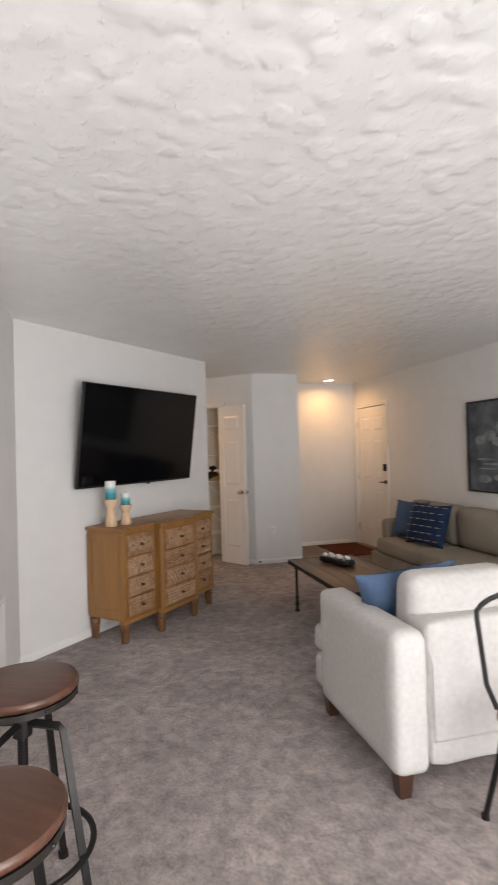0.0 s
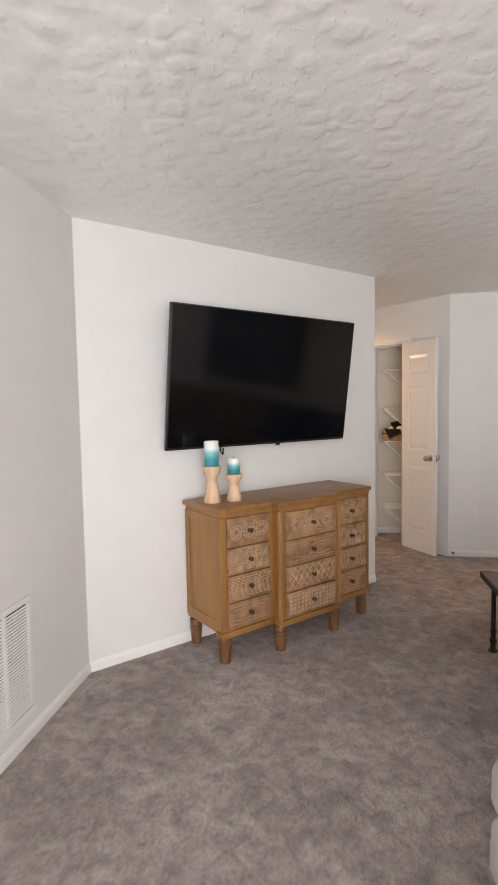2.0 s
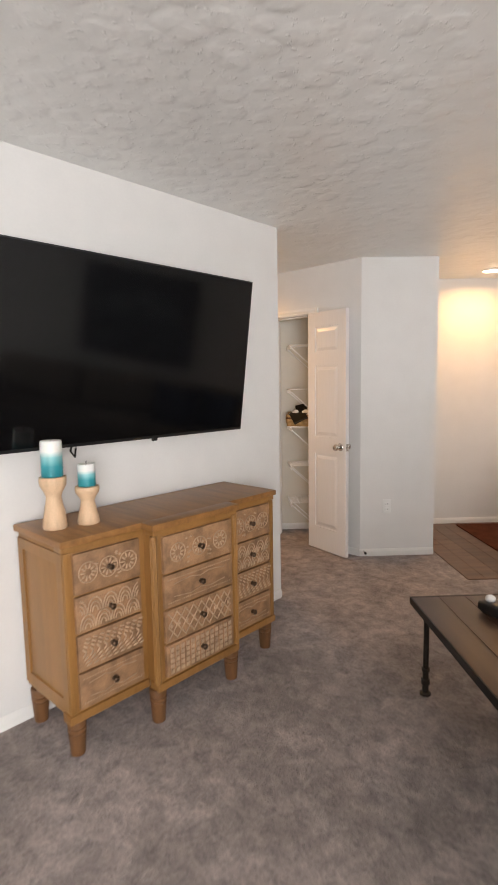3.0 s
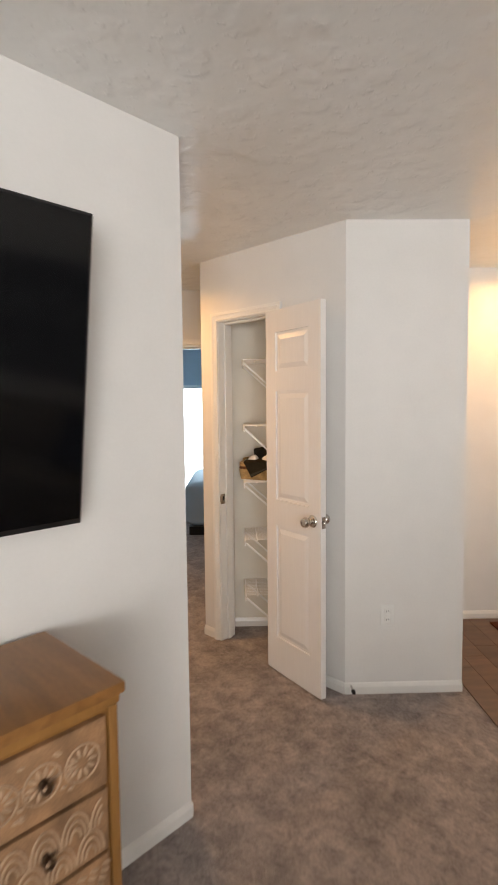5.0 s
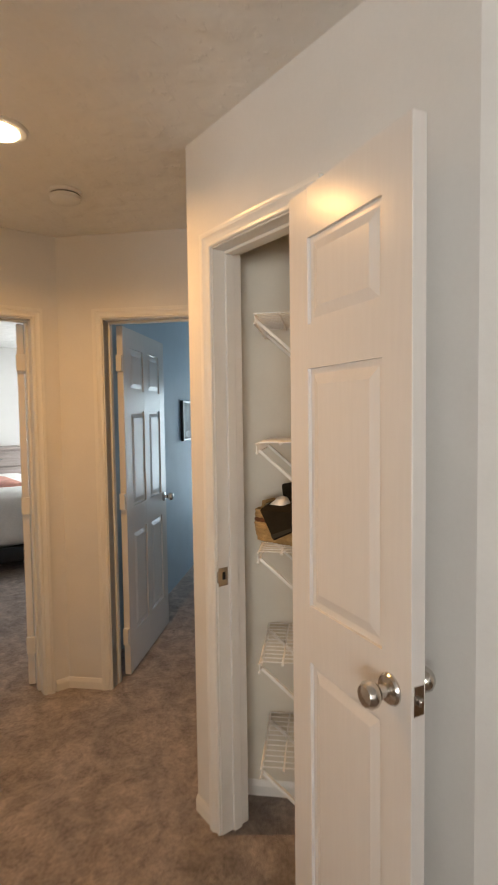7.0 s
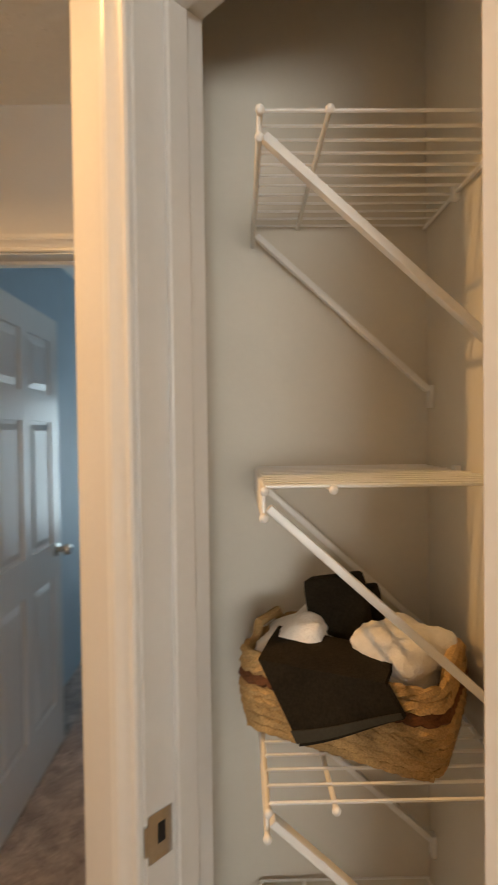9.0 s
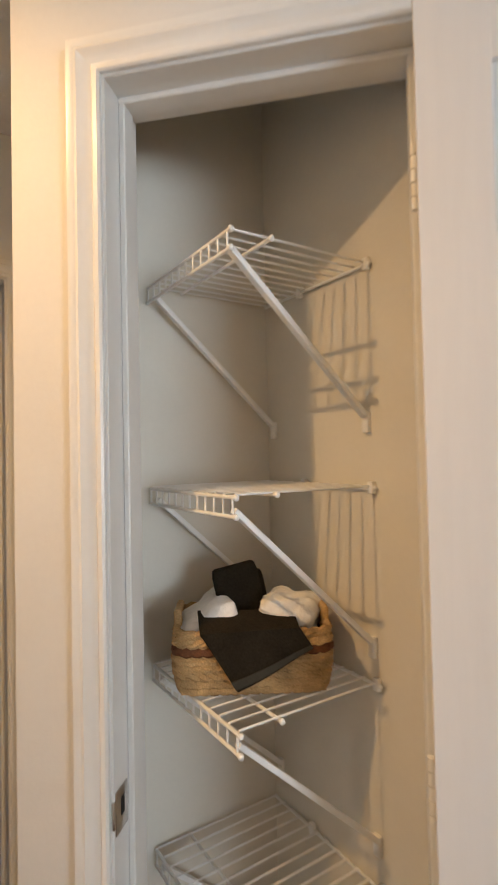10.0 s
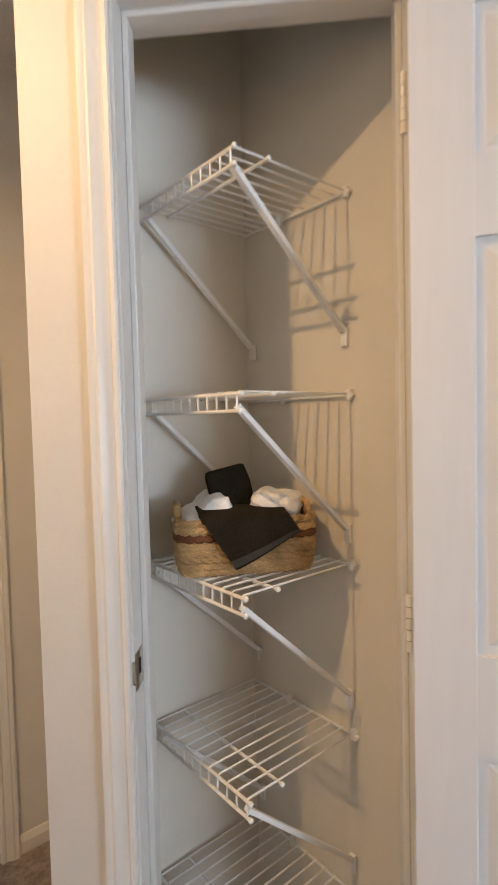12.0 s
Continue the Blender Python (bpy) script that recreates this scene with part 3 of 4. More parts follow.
VC = (TV_X, 2 * U_VENT / R2 - TV_X)
for p, q in ((VC, dxy(U_VENT, V_BACK)), ((TV_X, HALL_S), VC), ((CLO_L - 0.056, CLO_Y), CLO_CORNER), (CORNER_CG, (CLO_R + 0.056, CLO_Y)), (GREY_END, CORNER_CG),
             (CLO_CORNER, b2_right), (b2_right, dxy(b2l + b2w + 0.056, V_BLUE)), (dxy(U_FRONT, V_ENTRY), dxy(2.39, V_ENTRY)), (dxy(U_FRONT, V_BACK), dxy(U_FRONT, DOOR_V - 0.96)),
             (dxy(b2l - 0.056, V_BLUE), B2_C), (B2_C, (B1_X, 5.567)), ((B1_X, HALL_S), (TV_X, HALL_S)), (dxy(B2_U, V_BLUE + 0.12), dxy(B2_U, B2_V)),
             (dxy(CL_U, 6.6), dxy(CL_U, CL_V)), (dxy(CL_U, CL_V), dxy(1.075, CL_V))):
    baseboard(p, q)

# entry floor of planks, flush with the carpet's edge
for i in range(9):
    for j in range(2):
        bm = B()
        u0 = 2.42 + i * 0.135
        a, b = (5.72, 6.55 + 0.13 * (i % 3)) if j == 0 else (6.552 + 0.13 * (i % 3), 7.22)
        box(bm, u0, u0 + 0.133, a, b, 0.001, 0.008, 0.001, 1)
        pl = solid("plank", bm, M_PLANK, "", "", m=dpose(0, 0))
        if i == 0 and j == 0:
            entry_floor = thing("entry_floor", dpose(2.42, 5.72), "brown wood-look plank floor at the front door", "floor", kind="structure")
        pl.parent = entry_floor
        pl.matrix_basis = pose(-2.42, -5.72, 0)
bm = B()
box(bm, -0.30, 0.30, -0.42, 0.42, 0.0085, 0.02, 0.004)
solid("doormat", bm, M_MAT, "rust-brown doormat on the plank floor", "doormat", m=dpose(3.24, 6.72))

# ---- ceiling fittings ----
def downlight(x, y, on_label):
    ob = thing("recessed_downlight", pose(x, y, CEIL), on_label, "ceiling light", "recessed downlights")
    bm = B()
    lathe(bm, [(0.062, -0.001), (0.064, -0.008), (0.085, -0.009), (0.092, -0.004), (0.092, 0.0)], 32)
    part("ring", bm, M_PLASTIC, ob, "white trim ring")
    bm = B()
    lathe(bm, [(0.0615, -0.0095), (0.0615, -0.0125), (0.045, -0.016), (0.01, -0.017)], 32)
    part("lens", bm, M_LENS, ob, "glowing warm lens")


downlight(*HALL_LAMP, "lit warm recessed downlight in the hall ceiling")
downlight(*ENTRY_LAMP, "lit warm recessed downlight above the entry")
sm = thing("smoke_detector", pose(-4.93, 5.50, CEIL), "white round smoke detector on the hall ceiling", "smoke detector")
bm = B()
lathe(bm, [(0.068, 0), (0.068, -0.012), (0.06, -0.014), (0.06, -0.018), (0.064, -0.02), (0.062, -0.034), (0.05, -0.042), (0.01, -0.044)], 32)
part("housing", bm, M_PLASTIC, sm)
# dark band in the groove stands in for its shade
bm = B()
lathe(bm, [(0.0605, -0.0142), (0.0605, -0.0178)], 32)
part("slot_shade", bm, M_SHADOWGAP, sm)

# ---- wall fittings ----
th = thing("thermostat", dpose(U_VENT, 3.046, 1.33, -90), "white square wall thermostat with a small dark display", "thermostat")
bm = B()
box(bm, -0.055, 0.055, -0.004 - 0.012, -0.0005, -0.055, 0.055, 0.004)
part("back_plate", bm, M_PLASTIC, th)
bm = B()
box(bm, -0.045, 0.045, -0.034, -0.0165, -0.045, 0.045, 0.006)
part("case", bm, M_PLASTIC, th)
bm = B()
box(bm, -0.022, 0.012, -0.0352, -0.0345, -0.012, 0.024, 0.0003, 1)
part("display", bm, M_BEZEL, th, "dark display")
th.matrix_basis = dpose(U_VENT, 3.046, 1.33, 90)

vg = thing("air_return_grille", dpose(U_VENT, 3.118, 0.11, 90), "white louvred air return grille low on the wall", "air vent")
W, H = 0.386, 0.525
for b in ((-W / 2, W / 2, -0.008, -0.0005, 0, 0.03), (-W / 2, W / 2, -0.008, -0.0005, H - 0.03, H), (-W / 2, -W / 2 + 0.03, -0.008, -0.0005, 0.0301, H - 0.0301),
          (W / 2 - 0.03, W / 2, -0.008, -0.0005, 0.0301, H - 0.0301), (-0.012, 0.012, -0.008, -0.0005, 0.0301, H - 0.0301)):
    bm = B()
    box(bm, *b, 0.002, 1)
    part("frame_bar", bm, M_PLASTIC, vg)
# near-black sheet behind the slats stands in for the duct's shade
bm = B()
box(bm, -W / 2 + 0.01, W / 2 - 0.01, -0.0016, -0.0004, 0.01, H - 0.01)
part("backing", bm, M_SHADOWGAP, vg, "near-black sheet standing in for the shaded duct opening")
slat = None
for c in (-W / 2 + 0.03, 0.012):
    for k in range(33):
        if slat is None:
            bm = B()
            box(bm, 0, W / 2 - 0.042, -0.0008, 0.0008, -0.0045, 0.0045)
            slat = finish(bm, "slat", M_PLASTIC, False)
        ob = new("slat", slat)
        ob.parent = vg
        ob.matrix_basis = pose(c, -0.0058, 0.039 + k * 0.0139, -30)


def outlet(m, label="white duplex outlet plate on the wall"):
    ob = thing("wall_outlet", m, label, "outlet", "wall outlets")
    bm = B()
    box(bm, -0.035, 0.035, -0.006, -0.0005, -0.057, 0.057, 0.0025)
    part("plate", bm, M_PLASTIC, ob)
    for z in (-0.022, 0.022):
        bm = B()
        box(bm, -0.016, 0.016, -0.0085, -0.006, z - 0.014, z + 0.014, 0.004)
        part("socket", bm, M_PLASTIC, ob)
        for x in (-0.006, 0.006):
            # dark blocks stand in for the shade in the prong slits
            bm = B()
            box(bm, x - 0.001, x + 0.001, -0.0092, -0.0084, z - 0.004, z + 0.005)
            part("slit_shade", bm, M_SHADOWGAP, ob)
    return ob


outlet(dpose(1.99, V_GREY, 0.42))
outlet(dpose(B2_U, 10.3, 0.42, 90))
ds = thing("door_stop", dpose(1.80, V_GREY - 0.011, 0.045), "small rubber-tipped door stop on the baseboard", "door stop")
bm = B()
rod(bm, (0, 0, 0), (0, -0.05, 0), 0.006)
part("stem", bm, M_CHROME, ds)
bm = B()
rod(bm, (0, -0.05, 0), (0, -0.066, 0), 0.011, 0.009, 12)
part("tip", bm, M_BLACK, ds, "black rubber tip")

# ---- linen closet ----
SH_D, SH_U0, SH_V0 = 0.292, CL_U - 0.295, 6.872
SH_L = CL_V - SH_V0 - 0.006


def wire_shelf(z):
    """Local x: from the wall to the lip; local y: from the free end to the side wall."""
    ob = thing("wire_shelf", dpose(CL_U - 0.003, SH_V0, z, 0), "white coated wire closet shelf on slanted braces", "shelf", "linen closet wire shelves")
    r = 0.0026
    n = 12
    for k in range(n):
        y = 0.004 + k * (SH_L - 0.008) / (n - 1)
        bm = B()
        tube(bm, [(-0.002, y, 0.002), (-SH_D + 0.004, y, 0.002), (-SH_D, y, -0.002), (-SH_D, y, -0.030)], 0.0022, 6)
        part("wire", bm, M_WIRE, ob)
    for nm, x, zz in (("back_rod", -0.003, -0.002), ("middle_rod", -SH_D + 0.075, -0.0015), ("front_rod", -SH_D + 0.001, -0.002), ("lip_rod", -SH_D, -0.031)):
        bm = B()
        rod(bm, (x, -0.004, zz), (x, SH_L, zz), r + 0.0006, seg=8)
        ball(bm, (x, -0.005, zz), 0.0052, seg=8)
        part(nm, bm, M_WIRE, ob)
    for y in (0.012, SH_L - 0.022):
        bm = B()
        x0, z0, x1, z1 = -SH_D + 0.006, -0.022, -0.006, -0.275
        d = Vector((x1 - x0, 0, z1 - z0))
        m = Matrix.Translation(((x0 + x1) / 2, y, (z0 + z1) / 2)) @ d.to_track_quat("X", "Z").to_matrix().to_4x4()
        box(bm, -d.length / 2, d.length / 2, -0.007, 0.007, -0.005, 0.005, 0.002)
        bmesh.ops.transform(bm, matrix=m, verts=bm.verts)
        part("brace", bm, M_WIRE, ob)
        bm = B()
        box(bm, -0.006, 0.0025, y - 0.008, y + 0.008, -0.305, -0.268, 0.002)
        part("wall_foot", bm, M_WIRE, ob)
    for y in (0.002, SH_L * 0.6):
        bm = B()
        box(bm, -0.008, 0.0025, y - 0.0065, y + 0.0065, -0.012, 0.010, 0.002)
        part("wall_clip", bm, M_WIRE, ob)
    return ob


sh = wire_shelf(1.795)
for z in (1.392, 1.044, 0.685, 0.335):
    p = dpos(CL_U - 0.003, SH_V0, z)
    copy_thing(sh, pose(p.x, p.y, z, 0, 0, 45))

# basket with towels
BK = pose(-3.989, 5.955, 1.0496, 0, 0, 14) @ Matrix.Scale(1.05, 4)
bk = thing("woven_basket", BK, "rectangular woven jute basket with a brown band on the wire shelf", "basket")


def rounded_rect(hx, hy, r, n=6):
    out = []
    for cx, cy, a0 in ((hx - r, hy - r, 0), (-hx + r, hy - r, 90), (-hx + r, -hy + r, 180), (hx - r, -hy + r, 270)):
        for k in range(n + 1):
            a = radians(a0 + 90 * k / n)
            out.append((cx + r * math.cos(a), cy + r * math.sin(a)))
    return out


def resample(pts, step):
    res = []
    n = len(pts)
    for i in range(n):
        a, b = Vector(pts[i]), Vector(pts[(i + 1) % n])
        m = max(1, int((b - a).length / step))
        res += [a + (b - a) * (k / m) for k in range(m)]
    return res


for k in range(8):
    z = 0.007 + k * 0.0128
    grow = 0.004 * math.sin(k / 7 * math.pi) + 0.0006 * k
    ring = resample(rounded_rect(0.122 + grow, 0.082 + grow, 0.03), 0.006)
    bm = B()
    for s in (0, 1):
        tube(bm, [(p.x * (1 + 0.012 * math.sin(i * 1.15 + s * math.pi + k)), p.y * (1 + 0.018 * math.sin(i * 1.15 + s * math.pi + k)), z + 0.0032 * math.sin(i * 1.15 + s * math.pi + k * 1.7)) for i, p in enumerate(ring)], 0.0062, 6, True)
    part("coil", bm, M_JUTE_DARK if k == 5 else M_JUTE, bk, "dark brown woven band" if k == 5 else "")
bm = B()
box(bm, -0.118, 0.118, -0.078, 0.078, 0.0, 0.008)
part("bottom", bm, M_JUTE, bk)
for s in (-1, 1):
    bm = B()
    tube(bm, [(s * 0.124, -0.04, 0.094), (s * 0.126, -0.028, 0.118), (s * 0.126, 0.028, 0.118), (s * 0.124, 0.04, 0.094)], 0.007, 8)
    part("handle", bm, M_JUTE, bk)


def folded_towel(m, sx, sy, sz, material, label):
    """A towel folded into a soft pad with the fold's crease along its rim."""
    bm = B()
    cushion(bm, -sx / 2, sx / 2, -sy / 2, sy / 2, -sz / 2, sz / 2, 0.85, 16, 0.15)
    for v in bm.verts:
        crease = 0.10 * math.exp(-(v.co.z / (0.10 * sz)) ** 2)
        v.co.x *= 1 - crease
        v.co.y *= 1 - crease
        v.co += 0.010 * noise.noise_vector(v.co * 26) + 0.003 * noise.noise_vector(v.co * 90)
    return solid("towel", bm, material, label, "towel", m=m, group="towels in the basket")


folded_towel(BK @ pose(-0.074, -0.012, 0.098, 0, -24, 15), 0.105, 0.12, 0.055, M_WHITEFAB, "folded white terry towel in the woven basket")
folded_towel(BK @ pose(0.068, -0.012, 0.108, 0, 14, -15), 0.10, 0.12, 0.066, M_WHITEFAB, "folded white terry towel in the woven basket")
bm = B()
cushion(bm, -0.042, 0.038, -0.028, 0.010, 0, 0.172, 0.45, 10, 0.1)
layer = B()
cushion(layer, -0.030, 0.050, 0.008, 0.034, 0, 0.150, 0.5, 10, 0.1)
layer_mesh = bpy.data.meshes.new("towel_layer")
layer.to_mesh(layer_mesh)
layer.free()
bm.from_mesh(layer_mesh)
bpy.data.meshes.remove(layer_mesh)
solid("towel", bm, M_TOWEL, "folded dark brown towel standing upright in the basket", "towel", m=BK @ pose(0.004, 0.012, 0.02, -4, -11, 8), group="towels in the basket")


def draped_towel():
    """A dark towel laid over the rim, its corner hanging down the basket's front."""
    ob = thing("draped_towel", BK @ pose(0, 0, 0.0), "dark brown towel draped corner-down over the basket front", "towel", "towels in the basket")
    tl, tr, rt, bt = Vector((-0.092, 0.118)), Vector((0.070, 0.116)), Vector((0.094, 0.078)), Vector((-0.026, 0.016))

    def surface(a, b, lift):
        top = tl.lerp(tr, a)
        low = bt.lerp(rt, a)
        p = top.lerp(low, b)
        y = -0.112 - lift + 0.006 * (1 - b) - 0.005 * math.sin(a * 5) * b
        if b < 0.12:
            y += (0.12 - b) * 0.6
        return (p.x, y, p.y + (0.004 if b < 0.12 else 0))
    for nm, b0, b1, lift, mt, lab in (("cloth", 0.0, 1.0, 0.0, M_TOWEL, ""), ("woven_band", 0.84, 0.96, 0.0035, M_TOWEL_BAND, "flat woven border band")):
        bm = B()
        n = 16
        g = [[bm.verts.new(surface(i / n, b0 + (b1 - b0) * j / n, lift)) for i in range(n + 1)] for j in range(n + 1)]
        for j in range(n):
            for i in range(n):
                bm.faces.new((g[j][i], g[j][i + 1], g[j + 1][i + 1], g[j + 1][i]))
        bmesh.ops.recalc_face_normals(bm, faces=bm.faces)
        bmesh.ops.solidify(bm, geom=bm.faces[:], thickness=0.009 if lift == 0 else 0.003)
        part(nm, bm, mt, ob, lab)


draped_towel()

# ---- living room ----
def dresser():
    """Local x: along the wall; local y: out of it towards the room is -y; back at y = 0."""
    L, D, H = 1.22, 0.385, 0.885
    ob = thing("dresser", pose(TV_X + 0.015, 2.872, 0, 0, 0, 90), "honey oak breakfront dresser with carved whitewashed drawers", "dresser")
    ms = 0.075
    cx0, cx1 = 0.375, 0.845
    bm = B()
    box(bm, 0.012, L - 0.012, -D, -0.003, 0.17, H - 0.03, 0.004)
    part("body", bm, M_OAK, ob)
    bm = B()
    box(bm, cx0, cx1, -D - ms, -D + 0.001, 0.17, H - 0.03, 0.004)
    part("centre_body", bm, M_OAK, ob)
    bm = B()
    box(bm, -0.008, L + 0.008, -D - 0.02, -0.001, H - 0.028, H, 0.006)
    box(bm, cx0 - 0.02, cx1 + 0.02, -D - ms - 0.02, -D - 0.005, H - 0.0282, H - 0.0002, 0.006)
    part("top", bm, M_OAK_TOP, ob, "oak top with a moulded rim")
    for x0, x1, y in ((0.0, cx0 - 0.002, -D), (cx0 - 0.012, cx1 + 0.012, -D - ms), (cx1 + 0.002, L, -D)):
        bm = B()
        box(bm, x0, x1, y - 0.012, y + 0.05, 0.15, 0.185, 0.005)
        part("plinth_rail", bm, M_OAK, ob)
        bm = B()
        box(bm, x0 + 0.002, x1 - 0.002, y - 0.010, y + 0.05, H - 0.052, H - 0.029, 0.006)
        part("cornice", bm, M_OAK, ob)
    for x in (0.008, L - 0.032):
        bm = B()
        box(bm, x, x + 0.024, -D - 0.008, -D + 0.02, 0.186, H - 0.053, 0.004)
        part("pilaster", bm, M_OAK, ob)
    for x in (cx0 - 0.016, cx1 - 0.012):
        bm = B()
        rod(bm, (x + 0.014, -D - ms + 0.004, 0.186), (x + 0.014, -D - ms + 0.004, H - 0.053), 0.016, seg=16)
        for k in range(5):
            a = radians(180 + 45 * k)
            rod(bm, (x + 0.014 + 0.015 * math.cos(a), -D - ms + 0.004 + 0.015 * math.sin(a), 0.2), (x + 0.014 + 0.015 * math.cos(a), -D - ms + 0.004 + 0.015 * math.sin(a), H - 0.07), 0.0035, seg=6)
        part("pilaster", bm, M_OAK, ob)
    for y0 in (0.004, L - 0.012 + 0.0):
        bm = B()
        s = -1 if y0 < 0.5 else 1
        x = 0.012 if s < 0 else L - 0.012
        box(bm, min(x, x + s * 0.006), max(x, x + s * 0.006), -D + 0.004, -D + 0.05, 0.19, H - 0.055)
        box(bm, min(x, x + s * 0.006), max(x, x + s * 0.006), -0.05, -0.006, 0.19, H - 0.055)
        box(bm, min(x, x + s * 0.006), max(x, x + s * 0.006), -D + 0.05, -0.05, 0.19, 0.24)
        box(bm, min(x, x + s * 0.006), max(x, x + s * 0.006), -D + 0.05, -0.05, H - 0.1, H - 0.055)
        part("side_frame", bm, M_OAK, ob)
    leg_prof = [(0.025, 0.0), (0.029, 0.004), (0.032, 0.05), (0.035, 0.09), (0.031, 0.094), (0.036, 0.099), (0.037, 0.112), (0.032, 0.117), (0.037, 0.122), (0.038, 0.15), (0.036, 0.155)]
    for x, y in ((0.045, -D + 0.03), (L - 0.045, -D + 0.03), (0.045, -0.04), (L - 0.045, -0.04), (cx0 + 0.012, -D - ms + 0.028), (cx1 - 0.012, -D - ms + 0.028)):
        bm = B()
        lathe(bm, leg_prof, 20, (x, y, 0.0))
        part("leg", bm, M_OAK_DARK, ob, "dark turned oak leg")
    rnd = random.Random(4)
    rows = [(0.20, 0.342), (0.352, 0.497), (0.507, 0.652), (0.662, 0.822)]
    cols = [(0.045, cx0 - 0.032, -D), (cx0 + 0.034, cx1 - 0.034, -D - ms), (cx1 + 0.032, L - 0.045, -D)]
    for ci, (x0, x1, y) in enumerate(cols):
        for ri, (z0, z1) in enumerate(rows):
            bm = B()
            box(bm, x0, x1, y - 0.016, y + 0.004, z0, z1, 0.003)
            dr = part("drawer", bm, M_CARVED, ob, "carved whitewashed drawer front")
            yc = y - 0.0165
            bm = B()
            style = (("plain", "leaf", "arcs", "flowers"), ("lattice", "diamonds", "plain", "flowers"), ("plain", "leaf", "arcs", "flowers"))[ci][ri]
            cx, cz = (x0 + x1) / 2, (z0 + z1) / 2
            hw, hz = (x1 - x0) / 2 - 0.012, (z1 - z0) / 2 - 0.012
            if style == "lattice":
                nx, nz = 13, 5
                for i in range(nx):
                    for j in range(nz):
                        px, pz = x0 + 0.012 + (i + 0.5) * (x1 - x0 - 0.024) / nx, z0 + 0.010 + (j + 0.5) * (z1 - z0 - 0.02) / nz
                        box(bm, px - 0.009, px + 0.009, yc - 0.005, yc + 0.002, pz - 0.009, pz + 0.009)
            elif style == "diamonds":
                for k in range(-3, 12):
                    for sg in (-1, 1):
                        ends = []
                        for t in range(13):
                            px = cx - hw + k * 2 * hw / 8 + (t / 12) * 2 * hz * 0.8
                            if cx - hw <= px <= cx + hw:
                                ends.append((px, yc - 0.001, cz + sg * (-hz + 2 * hz * t / 12)))
                        if len(ends) > 2:
                            tube(bm, ends, 0.0034, 6)
                for k in range(9):
                    ball(bm, (cx - hw * 0.9 + k * hw * 0.225, yc, cz), 0.008, 1, 0.5, 1.3, 8)
            elif style == "arcs":
                for row in (-1, 0):
                    for k in range(5):
                        ox = cx - hw + (k + (0.5 if row else 0)) * hw / 2
                        for rr in (0.95, 0.66, 0.36):
                            pts = [(ox + rr * hw * 0.25 * math.cos(radians(a)), yc - 0.001, cz + row * hz + rr * hz * math.sin(radians(a))) for a in range(0, 181, 20)]
                            pts = [q for q in pts if cx - hw <= q[0] <= cx + hw]
                            if len(pts) > 2:
                                tube(bm, pts, 0.003, 6)
            elif style == "flowers":
                for ox in (-0.66, 0, 0.66):
                    fx = cx + ox * hw
                    for k in range(10):
                        a = radians(36 * k)
                        m = Matrix.Translation((fx + 0.024 * math.cos(a), yc, cz + 0.024 * math.sin(a))) @ Matrix.Rotation(-a, 4, "Y") @ Matrix.Diagonal((1.9, 0.6, 0.75, 1))
                        bmesh.ops.create_uvsphere(bm, u_segments=8, v_segments=6, radius=0.0062, matrix=m)
                    tube(bm, [(fx + 0.041 * math.cos(radians(a)), yc - 0.0005, cz + min(hz, 0.041) * math.sin(radians(a))) for a in range(0, 360, 24)], 0.0026, 6, True)
                for k in range(16):
                    px, pz = cx + hw * rnd.choice((-0.33, 0.33)) + rnd.uniform(-0.016, 0.016), cz + hz * rnd.uniform(-0.85, 0.85)
                    ball(bm, (px, yc, pz), 0.005, 1.5, 0.5, 0.8, 8)
            elif style == "plain":
                for sg in (-1, 1):
                    for k in range(int(hw / 0.006)):
                        ball(bm, (cx - hw * 0.96 + k * 1.92 * hw / (int(hw / 0.006) - 1), yc, cz + sg * hz * 0.84), 0.0034, 1, 0.7, 1, 6)
                    tube(bm, [(cx - hw * 0.8, yc - 0.0005, cz + sg * hz * 0.45), (cx - hw * 0.3, yc - 0.0005, cz + sg * hz * 0.62), (cx, yc - 0.0005, cz + sg * hz * 0.42), (cx + hw * 0.3, yc - 0.0005, cz + sg * hz * 0.62), (cx + hw * 0.8, yc - 0.0005, cz + sg * hz * 0.45)], 0.0022, 6)
            else:
                for k in range(9):
                    ox = cx - hw * 0.9 + k * hw * 0.225
                    for sg in (-1, 1):
                        for q in range(4):
                            m = Matrix.Translation((ox + 0.006 * q, yc, cz + sg * hz * (0.15 + 0.24 * q))) @ Matrix.Rotation(radians(sg * (50 - 12 * q)), 4, "Y") @ Matrix.Diagonal((1.9, 0.5, 0.7, 1))
                            bmesh.ops.create_uvsphere(bm, u_segments=8, v_segments=6, radius=0.0066, matrix=m)
            part("carving", bm, M_LIME, dr, "pale limed relief carving")["kind"] = "stuff"
            bm = B()
            lathe(bm, [(0.011, 0), (0.011, 0.003), (0.005, 0.006), (0.005, 0.012), (0.012, 0.017), (0.0125, 0.022), (0.007, 0.027)], 14)
            part("knob", bm, M_KNOB, dr, "aged bronze knob", m=pose(cx, yc - 0.002, cz, 90))
    return ob


dresser()

